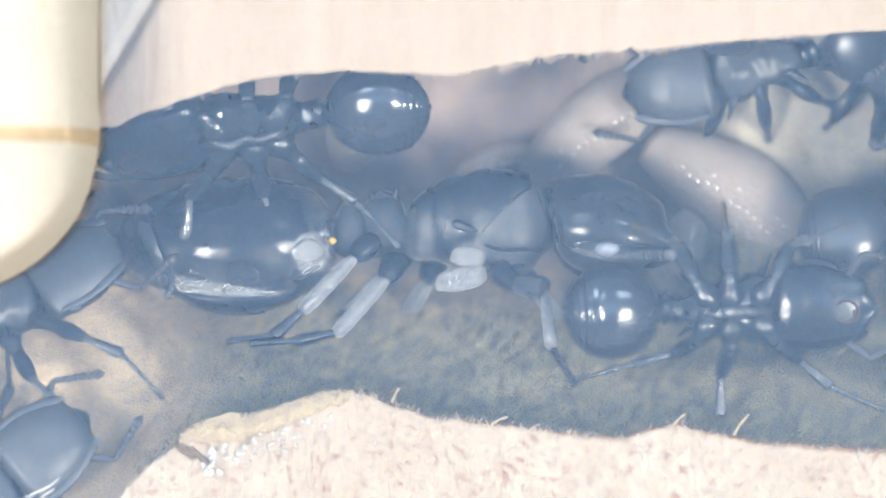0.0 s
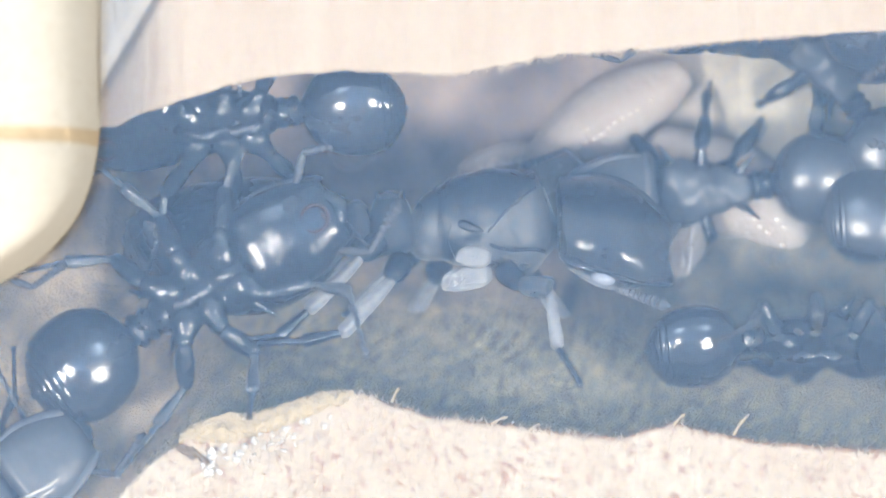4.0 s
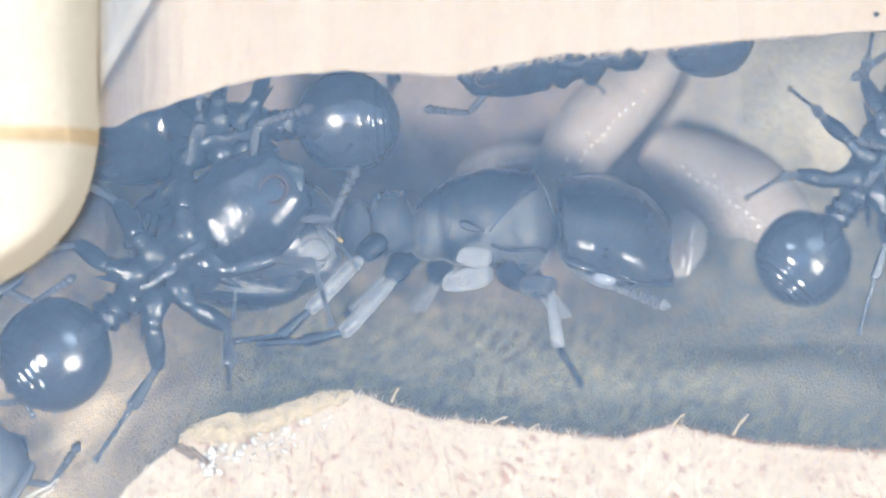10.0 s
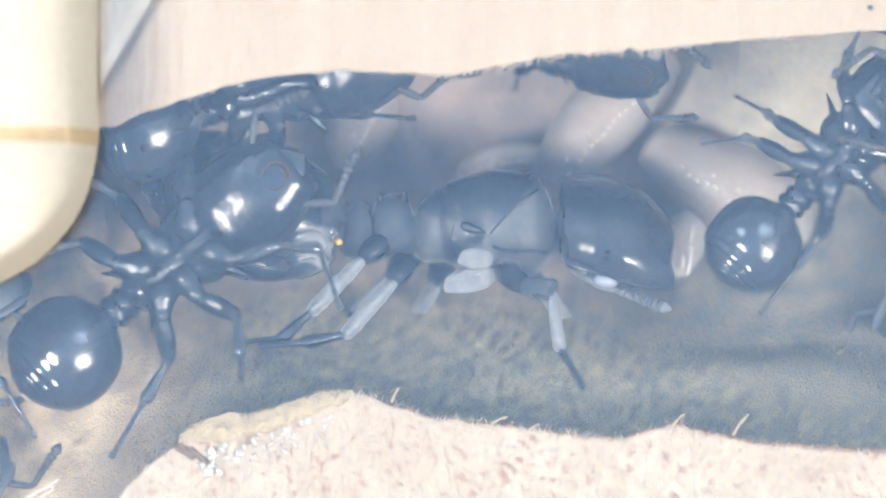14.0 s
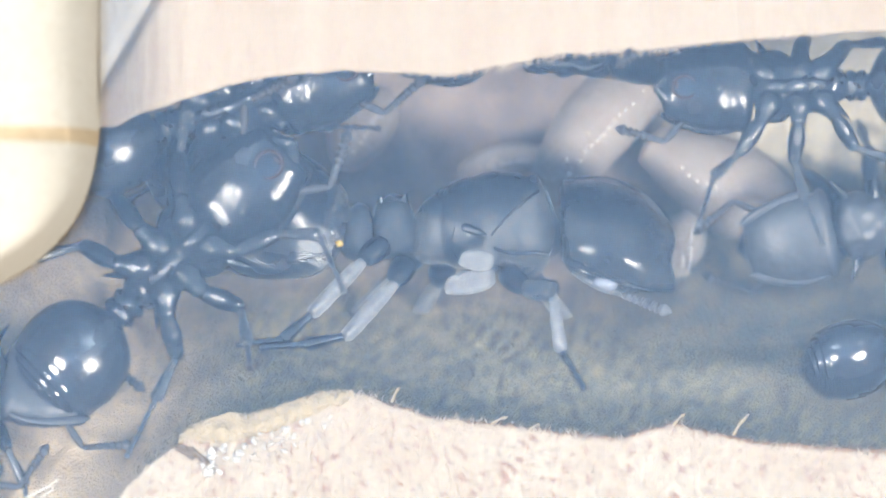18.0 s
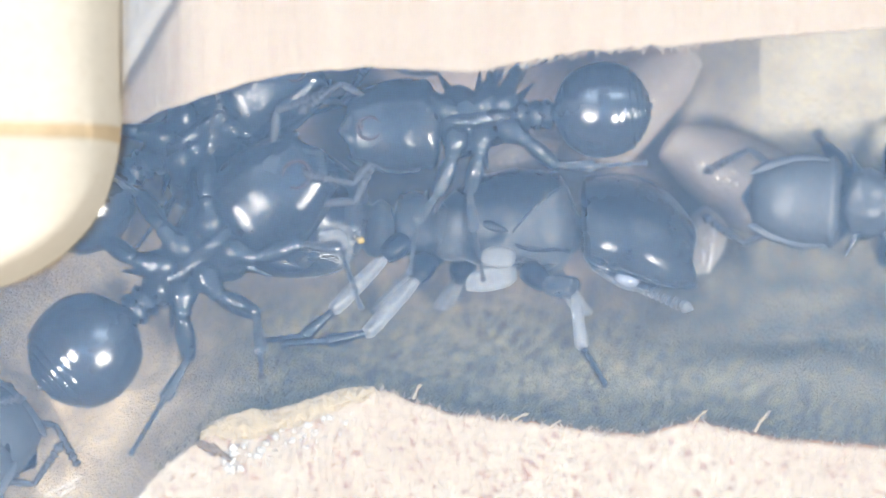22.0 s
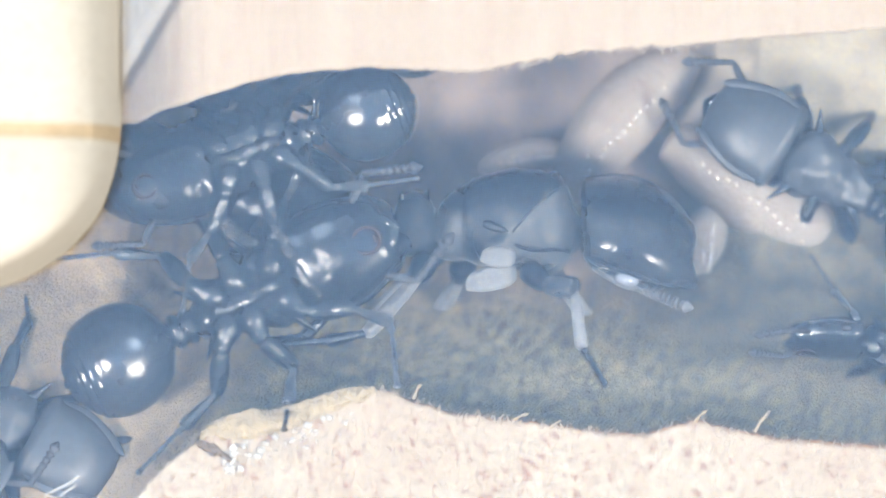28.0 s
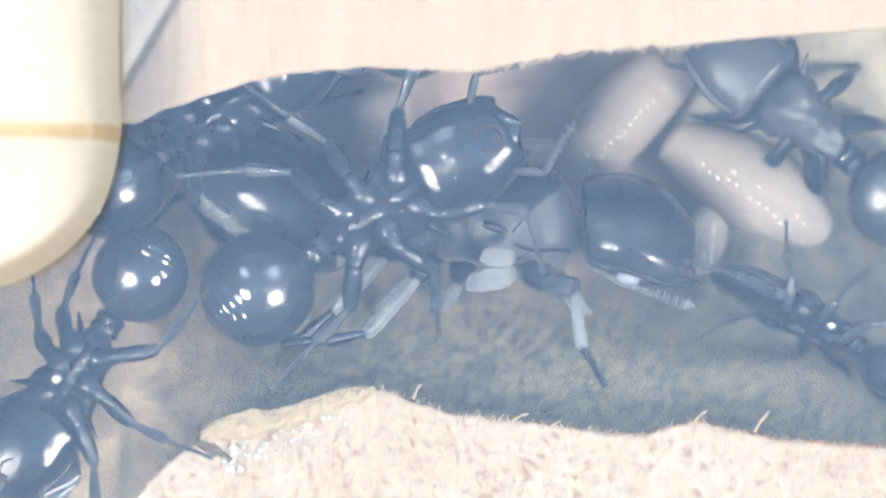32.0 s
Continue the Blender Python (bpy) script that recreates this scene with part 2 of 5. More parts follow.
EYE = plain("eye_grey", (0.2, 0.215, 0.25), 0.2, relief=0.000004, scale=20000)
EYE_DARK = plain("eye_dark_grey", (0.03, 0.032, 0.037), 0.25, relief=0.000004, scale=20000)
MOUTH = plain("mouth_brown", (0.03, 0.014, 0.009), 0.55, scale=8000, var=0.6)
SPOT = plain("ochre_spot", (0.45, 0.30, 0.06), 0.5)
LARVA = plain("larva_skin", (0.31, 0.265, 0.22), 0.45, 0.9, 2600, 0.14, 0.00012)
LARVA.node_tree.nodes["Principled BSDF"].inputs["Specular IOR Level"].default_value = 0.2
WART = plain("larva_wart", (0.62, 0.58, 0.54), 0.16, 0.0, 3000, 0.1, 0.0)
FIBRE_PALE = plain("pale_fibre", (0.55, 0.54, 0.52), 0.5, 0.0, 6000, 0.3, 0.00001)
CRYSTAL = plain("white_crystal", (0.43, 0.41, 0.375), 0.3, 0.0, 9000, 0.4, 0.00006)
LIP = plain("ochre_lip", (0.31, 0.245, 0.15), 0.85, 0.0, 4200, 0.75, 0.0004)
BURNT = plain("brown_edge", (0.27, 0.155, 0.07), 0.85, 0.0, 6000, 0.5, 0.0001)
HOLLOW = plain("hollow_dark", (0.14, 0.10, 0.06), 0.9, 0.0, 7000, 0.8, 0.0001)
TABLE = plain("table_top", (0.42, 0.40, 0.38), 0.6, 0.0, 60, 0.1, 0.0002)


def glass():
    m = bpy.data.materials.new("cover_glass")
    m.use_nodes = True
    nt = m.node_tree
    nt.nodes.remove(nt.nodes["Principled BSDF"])
    t, g, mx = nt.nodes.new("ShaderNodeBsdfTransparent"), nt.nodes.new("ShaderNodeBsdfGlossy"), nt.nodes.new("ShaderNodeMixShader")
    g.inputs["Roughness"].default_value = 0.03
    mx.inputs[0].default_value = 0.043
    nt.links.new(t.outputs[0], mx.inputs[1])
    nt.links.new(g.outputs[0], mx.inputs[2])
    nt.links.new(mx.outputs[0], nt.nodes["Material Output"].inputs["Surface"])
    return m


GLASS = glass()


# ---- building helpers ----
def mesh_of(name, bm, *mats, smooth=True):
    me = bpy.data.meshes.new(name)
    bmesh.ops.recalc_face_normals(bm, faces=bm.faces[:])
    bm.to_mesh(me)
    bm.free()
    for m in mats:
        me.materials.append(m)
    if smooth:
        me.polygons.foreach_set("use_smooth", [True] * len(me.polygons))
    return me


def part(name, me, parent, m=None, label=""):
    ob = new(name, me)
    ob.parent = parent
    if m is not None:
        ob.matrix_basis = m
    return tagged(ob, label)


def T(x, y, z):
    return Matrix.Translation((x * MM, y * MM, z * MM))


def spline(rows, steps):
    """Smooth rows of numbers."""
    out, n = [], len(rows)
    for i in range(n - 1):
        p = [np.array(rows[min(max(k, 0), n - 1)], float) for k in (i - 1, i, i + 1, i + 2)]
        for s in range(steps):
            t = s / steps
            out.append(0.5 * (2 * p[1] + (p[2] - p[0]) * t + (2 * p[0] - 5 * p[1] + 4 * p[2] - p[3]) * t * t
                              + (3 * p[1] - p[0] - 3 * p[2] + p[3]) * t ** 3))
    out.append(np.array(rows[-1], float))
    return out


def loft(bm, rows, seg=20, steps=4, power=2.0, m=None, lump=0.0, lump_scale=1.0):
    """A closed body along x from stations (x, y, z, half width, half height), in mm."""
    rings, run, girth, last = [], [], 0.0, None
    uv = bm.loops.layers.uv.verify()
    for x, y, z, ry, rz in spline(rows, steps):
        ry, rz = max(ry, 0.004), max(rz, 0.004)
        ring = []
        for k in range(seg):
            a = 2 * math.pi * k / seg
            c, s = math.cos(a), math.sin(a)
            p = Vector((x, y + ry * math.copysign(abs(c) ** (2 / power), c), z + rz * math.copysign(abs(s) ** (2 / power), s)))
            if lump:
                p += Vector((p.x - x, p.y - y, p.z - z)).normalized() * lump * noise.noise(p * lump_scale)
            p *= MM
            ring.append(bm.verts.new(m @ p if m else p))
        rings.append(ring)
        girth = max(girth, math.pi * (ry + rz))
        run.append(run[-1] + math.hypot(x - last[0], max(ry, rz) - last[1]) if last else 0.0)
        last = (x, max(ry, rz))
    for j, (r0, r1) in enumerate(zip(rings, rings[1:])):
        for k in range(seg):
            f = bm.faces.new((r0[k], r0[(k + 1) % seg], r1[(k + 1) % seg], r1[k]))
            for lp, (a, w) in zip(f.loops, ((k, j), (k + 1, j), (k + 1, j + 1), (k, j + 1))):
                lp[uv].uv = (a / seg * girth, run[w])
    bm.faces.new(rings[0][::-1])
    bm.faces.new(rings[-1])
    return bm


def body(name, rows, mat, **kw):
    return mesh_of(name, loft(bmesh.new(), rows, **kw), mat)


def hairy(me, density, length, width, seed=1, rise=0.04, keep=None):
    """Adds short flat hairs (density per square mm, sizes in mm) that lie backwards on a part's surface."""
    rnd = np.random.default_rng(seed)
    co = np.empty(len(me.vertices) * 3)
    me.vertices.foreach_get("co", co)
    co = co.reshape(-1, 3) / MM
    tris = []
    for p in me.polygons:
        v = p.vertices
        tris += [(v[0], v[i], v[i + 1]) for i in range(1, len(v) - 1)]
    tri = co[np.array(tris)]
    nor = np.cross(tri[:, 1] - tri[:, 0], tri[:, 2] - tri[:, 0])
    size = np.linalg.norm(nor, axis=1)
    total = size.sum() / 2
    pick = rnd.choice(len(tri), int(total * density * 2.2), p=size / size.sum())
    ab = rnd.random((len(pick), 2))
    ab[ab.sum(1) > 1] = 1 - ab[ab.sum(1) > 1]
    pts = tri[pick, 0] + (tri[pick, 1] - tri[pick, 0]) * ab[:, :1] + (tri[pick, 2] - tri[pick, 0]) * ab[:, 1:]
    gap = 0.72 / math.sqrt(density)
    seen, bm = {}, bmesh.new()
    bm.from_mesh(me)
    for i, p in enumerate(pts):
        key = tuple(int(c // gap) for c in p)
        if any(((p - q) ** 2).sum() < gap * gap for dx in (-1, 0, 1) for dy in (-1, 0, 1) for dz in (-1, 0, 1)
               for q in seen.get((key[0] + dx, key[1] + dy, key[2] + dz), ())):
            continue
        seen.setdefault(key, []).append(p)
        if keep and not keep(*p):
            continue
        n = Vector(nor[pick[i]]).normalized()
        back = Vector((-1, rnd.normal(0, 0.3), rnd.normal(0, 0.3)))
        back = (back - n * back.dot(n)).normalized()
        s = length * rnd.uniform(0.7, 1.3)
        across = n.cross(back) * width * 0.5
        base = Vector(p) + n * 0.003
        tip = base + back * s + n * rise * s
        mid = base + back * s * 0.45
        top = mid + n * (width * 0.22 + rise * s * 0.5)
        vs = [bm.verts.new(q * MM) for q in (base, mid - across, top, mid + across, tip)]
        for f in ((0, 1, 2), (0, 2, 3), (1, 4, 2), (2, 4, 3)):
            face = bm.faces.new([vs[j] for j in f])
            face.material_index = 1
    me.materials.append(HAIR)
    bm.to_mesh(me)
    bm.free()
    return me


def aim(d):
    """A turn that lays +x along d."""
    return Vector(d).normalized().to_track_quat("X", "Z").to_matrix().to_4x4()


def W(px, py, depth=0.0):
    """Place, in mm, of a point of the front view at a depth behind the front face."""
    k = (DIST + depth) / DIST / PX
    return Vector(((px - 784) * k, depth, (441 - py) * k))


# ---- the wooden nest block ----
LOW_EDGE = [(-1000, 1040), (-100, 1060), (60, 1010), (130, 960), (205, 884), (245, 840), (300, 797), (350, 765), (430, 745), (500, 722), (560, 702), (612, 690),
            (680, 712), (750, 738), (850, 750), (960, 764), (1050, 776), (1110, 779), (1195, 751), (1260, 770), (1350, 787),
            (1460, 797), (1568, 803), (1800, 800), (2600, 790)]
TOP_EDGE = [(-1000, 320), (60, 280), (170, 226), (200, 227), (240, 207), (300, 187), (400, 154), (500, 135), (620, 127), (720, 131), (805, 138), (850, 124),
            (930, 112), (1000, 97), (1060, 95), (1150, 91), (1250, 79), (1400, 67), (1568, 55), (1800, 40), (2600, 0)]


def edge(points, x):
    px = x * PX + 784
    xs = [p[0] for p in points]
    return (441 - float(np.interp(px, xs, [p[1] for p in points]))) / PX


def low_z(x):
    j = 0.05 * noise.noise((x * 2.1, 3.0, 0)) + 0.045 * noise.noise((x * 7.0, 9.0, 0)) + 0.03 * noise.noise((x * 19.0, 1.0, 0))
    return edge(LOW_EDGE, x) + j


def top_z(x):
    ragged = 0.2 + 0.8 * min(1, max(0, (x + 0.2) / 0.8)) * min(1, max(0, (5.2 - x) / 1.0))
    j = 0.05 * noise.noise((x * 2.3, 5.0, 0)) + 0.06 * noise.noise((x * 4.0, 7.0, 0)) + 0.045 * noise.noise((x * 11.0, 2.0, 0)) + 0.02 * noise.noise((x * 29.0, 2.0, 0))
    return edge(TOP_EDGE, x) + ragged * j


def block(name, section, x0, x1, step, mats):
    """A solid lofted along x from its section(x): points (y, z, material)."""
    n = int(round((x1 - x0) / step))
    verts, faces, idx, count = [], [], [], 0
    for i in range(n + 1):
        x = x0 + (x1 - x0) * i / n
        sec = section(x)
        count = len(sec)
        for y, z, _ in sec:
            verts.append((x * MM, y * MM, z * MM))
        if i:
            a, b = (i - 1) * count, i * count
            for k in range(count):
                k1 = (k + 1) % count
                faces.append((a + k, b + k, b + k1, a + k1))
                idx.append(sec[k][2])
    faces += [tuple(range(count)), tuple(reversed(range(n * count, (n + 1) * count)))]
    idx += [0, 0]
    me = bpy.data.meshes.new(name)
    me.from_pydata(verts, [], faces)
    for m in mats:
        me.materials.append(m)
    me.polygons.foreach_set("material_index", idx)
    me.polygons.foreach_set("use_smooth", [True] * (len(faces) - 2) + [False, False])
    bm = bmesh.new()
    bm.from_mesh(me)
    bmesh.ops.recalc_face_normals(bm, faces=bm.faces[:])
    bm.to_mesh(me)
    bm.free()
    return new(name, me)


FLOOR = [(0, 742), (1, 727), (2, 711), (3, 690), (4, 658), (5, 615), (6, 562), (7, 505), (8, 430), (8.7, 330), (9.2, 200), (9.5, 60), (9.6, -160)]


FLOOR_LINES = []
BACK = 0.9           # the lower block's face stands this far behind the upper one's, mm


def low_section(x):
    z0 = low_z(x)
    out = [(0.0, -120.0, 0), (0.0, -14.0, 0), (0.3, -9.0, 0)]
    for k in range(22):
        z = -7.0 + (z0 - 0.04 + 7.0) * k / 21
        y = 0.06 * noise.noise((x * 2.2, z * 2.2, 0)) + 0.05 * noise.noise((x * 6, z * 6, 4)) + 0.03 * noise.noise((x * 14, z * 11, 8))
        out.append((BACK + 0.05 + y, z, 2 if k == 21 and x > -5.2 else 0))
    fy, fz = [p[0] for p in FLOOR], [p[1] for p in FLOOR]
    left = min(1, max(0, (-5.6 - x) / 2.2))
    for k in range(46):
        d = BACK + 0.12 + (9.5 - BACK) * (k / 45) ** 1.15
        z = (441 - float(np.interp(d, fy, fz))) / PX - 1.4 * left * max(0, 1 - d / 8.5)
        w = min(1, (d - BACK) / 3.0)
        deep = 1 - 0.42 * left * min(1, max(0, (d - 2.0) / 3.0)) - 0.26 * min(1, max(0, (x - 4.0) / 3.0)) * min(1, max(0, (d - 5.0) / 3.0))
        z = z0 * (1 - w) + z * w
        bulge = 0.22 * noise.noise((x * 0.55, d * 0.5, z * 0.5)) + 0.07 * noise.noise((x * 2.4, d * 2.0, z * 2.0))
        fibre = 0.03 * noise.noise((x * 9.0 + d * 4, d * 3.0, z * 3.0))
        out.append((BACK + (d - BACK) * deep + 0.5 * w * bulge, z + w * (bulge + fibre), 2 if k < 2 and x > -5.2 and noise.noise((x * 3.0, 1, 1)) > -0.2 else 1))
    FLOOR_LINES.append([(p[0], p[1]) for p in out if p[2] >= 1])
    return out + [(13.5, 9.0, 0), (13.5, -14.0, 0), (13.5, -120.0, 0)]


def top_section(x):
    z0 = top_z(x)
    out = [(0.0, 8.9, 0), (0.0, 7.0, 0)]
    for k in range(24):
        z = 6.2 + (z0 + 0.03 - 6.2) * k / 23
        cx = -7.6 + (z - 3.6) * 0.6
        groove = 0.3 * math.exp(-((x - cx) / 0.13) ** 2) * min(1, max(0, (z - 3.1) / 0.8))
        mat = 2 if x < cx else 0
        y = 0.03 * noise.noise((x * 5, z * 0.8, 0)) + 0.02 * noise.noise((x * 13, z * 2, 4)) + groove
        out.append((0.05 + y, z, mat))
    for d, up in ((0.12, 0.02), (0.3, 0.3), (0.6, 0.8), (1.0, 1.2), (2.0, 1.5), (3.5, 1.7), (5.0, 1.7), (7.0, 1.4), (8.5, 0.9), (9.4, 0.6)):
        out.append((d, z0 + up + 0.1 * noise.noise((x * 1.4, d * 1.4, 3)), 1))
    return out + [(9.4, 8.9, 0)]


def build_block():
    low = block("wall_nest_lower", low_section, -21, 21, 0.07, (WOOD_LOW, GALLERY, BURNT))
    tagged(low, "rough pale cut wood block with a dark stained ant gallery", "wood block", kind="structure")
    top = block("wall_nest_upper", top_section, -21, 21, 0.06, (WOOD_TOP, GALLERY, WEATHERED))
    tagged(top, "smooth pale cream wood block over the gallery", "wood block", kind="structure")
    bm = bmesh.new()
    bmesh.ops.create_cube(bm, size=1, matrix=Matrix.Translation((0, -0.0006, -0.0555)) @ Matrix.Diagonal((0.042, 0.001, 0.129, 1)))
    pane = new("window_1", mesh_of("cover_glass", bm, GLASS, smooth=False))
    tagged(pane, "clear glass cover pane over the wooden nest", "glass pane", kind="structure")
    bm = bmesh.new()
    bmesh.ops.create_cube(bm, size=1, matrix=Matrix.Translation((0, -0.02, -0.1225)) @ Matrix.Diagonal((1.2, 1.2, 0.005, 1)))
    tagged(new("ground", mesh_of("table_top", bm, TABLE, smooth=False)), "plain grey table top under the nest", "table top", kind="structure")


def build_frame_post():
    """Blurred rounded wood end in front of the glass."""
    root = new("frame_post")
    root.matrix_basis = T(-13.95, -5.05, -120)
    tagged(root, "pale rounded wooden end of a clamp before the glass", "wooden clamp")
    zc, top = 123.0, 127.0
    bm = bmesh.new()
    rows = [(-3, 3.9, -1.2), (2.0, 3.9, -1.2), (3.6, 3.8, -1.0), (4.25, 3.8, -0.82), (5.0, 3.6, -0.4), (5.6, 3.3, 0.14), (6.0, 2.9, 0.72), (6.25, 2.4, 1.35), (6.4, 1.7, 2.1), (6.46, 0.9, 2.8)]
    rows = [(x, 3.9 - 0.55 * deep, (top + 120 + low) / 2, 0.55 * deep, (top - 120 - low) / 2) for x, deep, low in rows]
    loft(bm, rows, seg=128, steps=6, power=14.0)
    for dz in (-0.95, -0.78, -0.6, -0.42, -0.25):
        bmesh.ops.bisect_plane(bm, geom=bm.verts[:] + bm.edges[:] + bm.faces[:], plane_co=(0, 0, (zc + dz) * MM), plane_no=(0, 0, 1))
    for f in bm.faces:
        f.material_index = 1 if -0.78 < f.calc_center_median().z / MM - zc < -0.42 else 0
    # sides slope inwards towards the front, with a shallow joint across it
    for v in bm.verts:
        d = 3.9 - v.co.y / MM
        z = v.co.z / MM - zc
        v.co.x -= 0.08 * d * MM
        v.co.z -= 0.02 * d * z * MM
        if v.co.y < 0.001:
            v.co.y += 0.2 * math.exp(-((z + 0.6) / 0.2) ** 2) * MM
    part("arm", mesh_of("clamp_arm", bm, WOOD_FRAME, WOOD_JOINT), root)
    part("post", body("clamp_post", [(0, 0, 0, 2.7, 1.9), (0.1, 0, 0, 2.8, 2.0), (126, 0, 0, 2.8, 2.0), (126.2, 0, 0, 2.7, 1.9)], WOOD_FRAME, power=6, steps=2,
                            m=T(-3.0, 0, 0) @ Matrix.Rotation(radians(-90), 4, "Y")), root)


# ---- ants ----
def tube(name, length, r0, r1, mat, bend=0.0, knob=1.0):
    """A limb segment along +x."""
    return body(name, [(-0.02 * length, 0, 0, r0 * 0.3, r0 * 0.3), (0.03 * length, 0, 0, r0 * 0.55, r0 * 0.5), (0.14 * length, 0, 0.2 * bend, r0 * 0.8, r0 * 0.68), (0.4 * length, 0, bend * 0.7, r0, r0 * 0.8),
                       (0.7 * length, 0, bend, (r0 + r1) / 2 * knob, (r0 + r1) / 2 * 0.85), (0.9 * length, 0, 0.1 * bend, r1, r1 * 0.85), (0.98 * length, 0, 0, r1 * 0.85, r1 * 0.75), (1.03 * length, 0, 0, r1 * 0.4, r1 * 0.4)], mat, seg=14, steps=3, lump=0.018, lump_scale=5.0)


def tarsus_mesh(name, length, r, mat):
    rows, n = [], 5
    for k in range(n):
        a, b = k / n * length, (k + 1) / n * length
        rows += [(a, 0, 0, r * 0.55, r * 0.55), (a * 0.3 + b * 0.7, 0, 0, r * (1 - 0.06 * k), r * (1 - 0.06 * k))]
    rows += [(length, 0, 0, r * 0.8, r * 0.8), (length * 1.06, 0, -0.02, r * 1.1, r * 0.7), (length * 1.1, 0, -0.03, 0.01, 0.01)]
    return body(name, rows, mat, seg=10, steps=2)


def spine_mesh(name, length, r, mat):
    return body(name, [(-0.1, 0, 0, r, r), (length * 0.4, 0, 0, r * 0.6, r * 0.6), (length, 0, 0.02, 0.015, 0.015)], mat, seg=10, steps=3)


def worker_meshes():
    k = {}
    k["thorax"] = body("worker_thorax", [(-1.12, 0, 0.05, 0.18, 0.2), (-0.95, 0, 0.1, 0.36, 0.36), (-0.5, 0, 0.1, 0.5, 0.46), (0.0, 0, 0.14, 0.62, 0.5), (0.5, 0, 0.16, 0.80, 0.55),
                                         (0.85, 0, 0.14, 0.74, 0.5), (1.05, 0, 0.1, 0.42, 0.36), (1.18, 0, 0.05, 0.16, 0.16)], CHITIN_BACK, power=2.3, seg=36, steps=5, lump=0.11, lump_scale=3.0)
    k["sternum"] = body("worker_sternum", [(-0.75, 0, -0.3, 0.06, 0.06), (-0.55, 0, -0.34, 0.2, 0.14), (-0.15, 0, -0.36, 0.16, 0.2), (0.2, 0, -0.34, 0.2, 0.16), (0.55, 0, -0.36, 0.17, 0.22), (0.9, 0, -0.3, 0.22, 0.14), (1.05, 0, -0.22, 0.05, 0.05)], CHITIN, seg=18, steps=5, lump=0.05, lump_scale=5)
    k["petiole"] = body("worker_petiole", [(-0.22, 0, 0, 0.1, 0.1), (-0.12, 0, 0.05, 0.3, 0.26), (0.05, 0, 0.06, 0.36, 0.3), (0.2, 0, 0, 0.12, 0.12)], CHITIN, seg=16)
    k["spine"] = spine_mesh("worker_spine", 0.62, 0.13, CHITIN)
    prof = [(0.05, 0.12), (-0.06, 0.42), (-0.3, 0.80), (-0.7, 1.04), (-1.1, 1.1), (-1.45, 1.06), (-1.7, 0.95)]
    k["gaster"] = body("worker_gaster", [(x, 0, 0, r, r * 0.76) for x, r in prof] + [(-1.75, 0, 0, 0.8, 0.62)], CHITIN_G, seg=36, steps=6, lump=0.02, lump_scale=1.5)
    k["sternite"] = body("worker_sternite", [(-0.02, 0, -0.14, 0.1, 0.08), (-0.12, 0, -0.2, 0.36, 0.22), (-0.35, 0, -0.24, 0.66, 0.42), (-0.7, 0, -0.25, 0.88, 0.57), (-1.1, 0, -0.25, 0.94, 0.62), (-1.42, 0, -0.24, 0.88, 0.58), (-1.62, 0, -0.22, 0.78, 0.5), (-1.66, 0, -0.2, 0.6, 0.4)], CHITIN_G, seg=36, steps=5)
    segs = [(-1.58, 0.95, -1.83, 0.88), (-1.78, 0.82, -1.98, 0.73), (-1.93, 0.68, -2.10, 0.56), (-2.06, 0.5, -2.19, 0.37), (-2.16, 0.31, -2.26, 0.08)]
    for i, (a, ra, b, rb) in enumerate(segs):
        k["band", i] = body("worker_gaster_band", [(a, 0, -0.03, ra * 0.9, ra * 0.7), (a - 0.03, 0, -0.03, ra, ra * 0.79), (b + 0.05, 0, -0.03, rb * 1.06, rb * 0.84), (b, 0, -0.03, rb * 0.85, rb * 0.66)], CHITIN_G, seg=32, steps=3)
    bm = loft(bmesh.new(), [(-0.08, 0, 0, 0.4, 0.25), (0.0, 0, 0.02, 0.86, 0.40), (0.15, 0, 0.05, 1.04, 0.48), (0.35, 0, 0.05, 1.0, 0.50), (0.7, 0, 0.06, 1.02, 0.52), (1.1, 0, 0.06, 0.98, 0.50), (1.5, 0, 0.04, 0.84, 0.44),
                            (1.8, 0, 0.0, 0.74, 0.34), (1.95, 0, -0.03, 0.66, 0.22), (2.02, 0, -0.03, 0.4, 0.1)], seg=56, steps=6, power=2.3)
    for v in bm.verts:
        v.co += v.co.normalized() * MM * (0.018 * noise.noise(v.co * 2600) + 0.008 * noise.noise(v.co * 8000))
        if v.co.z < -0.26 * MM:
            v.co.z = -0.26 * MM + (v.co.z + 0.26 * MM) * 1.15 + MM * (0.012 * noise.noise(v.co * 1500) + 0.003 * noise.noise(v.co * 5000))
    for s in (1, -1):
        loft(bm, [(0.2, s * 0.94, 0.2, 0.06, 0.05), (0.8, s * 0.98, 0.24, 0.12, 0.06), (1.4, s * 0.84, 0.24, 0.13, 0.06), (1.85, s * 0.68, 0.2, 0.12, 0.05), (2.05, s * 0.6, 0.16, 0.03, 0.03)], seg=10, steps=3)
    k["head"] = mesh_of("worker_head", bm, CHITIN_BACK)
    bm = loft(bmesh.new(), [(1.4, 0, -0.24, 0.12, 0.08), (1.52, 0, -0.25, 0.3, 0.12), (1.7, 0.04, -0.24, 0.4, 0.12), (1.86, 0, -0.2, 0.2, 0.08)], seg=16, steps=3)
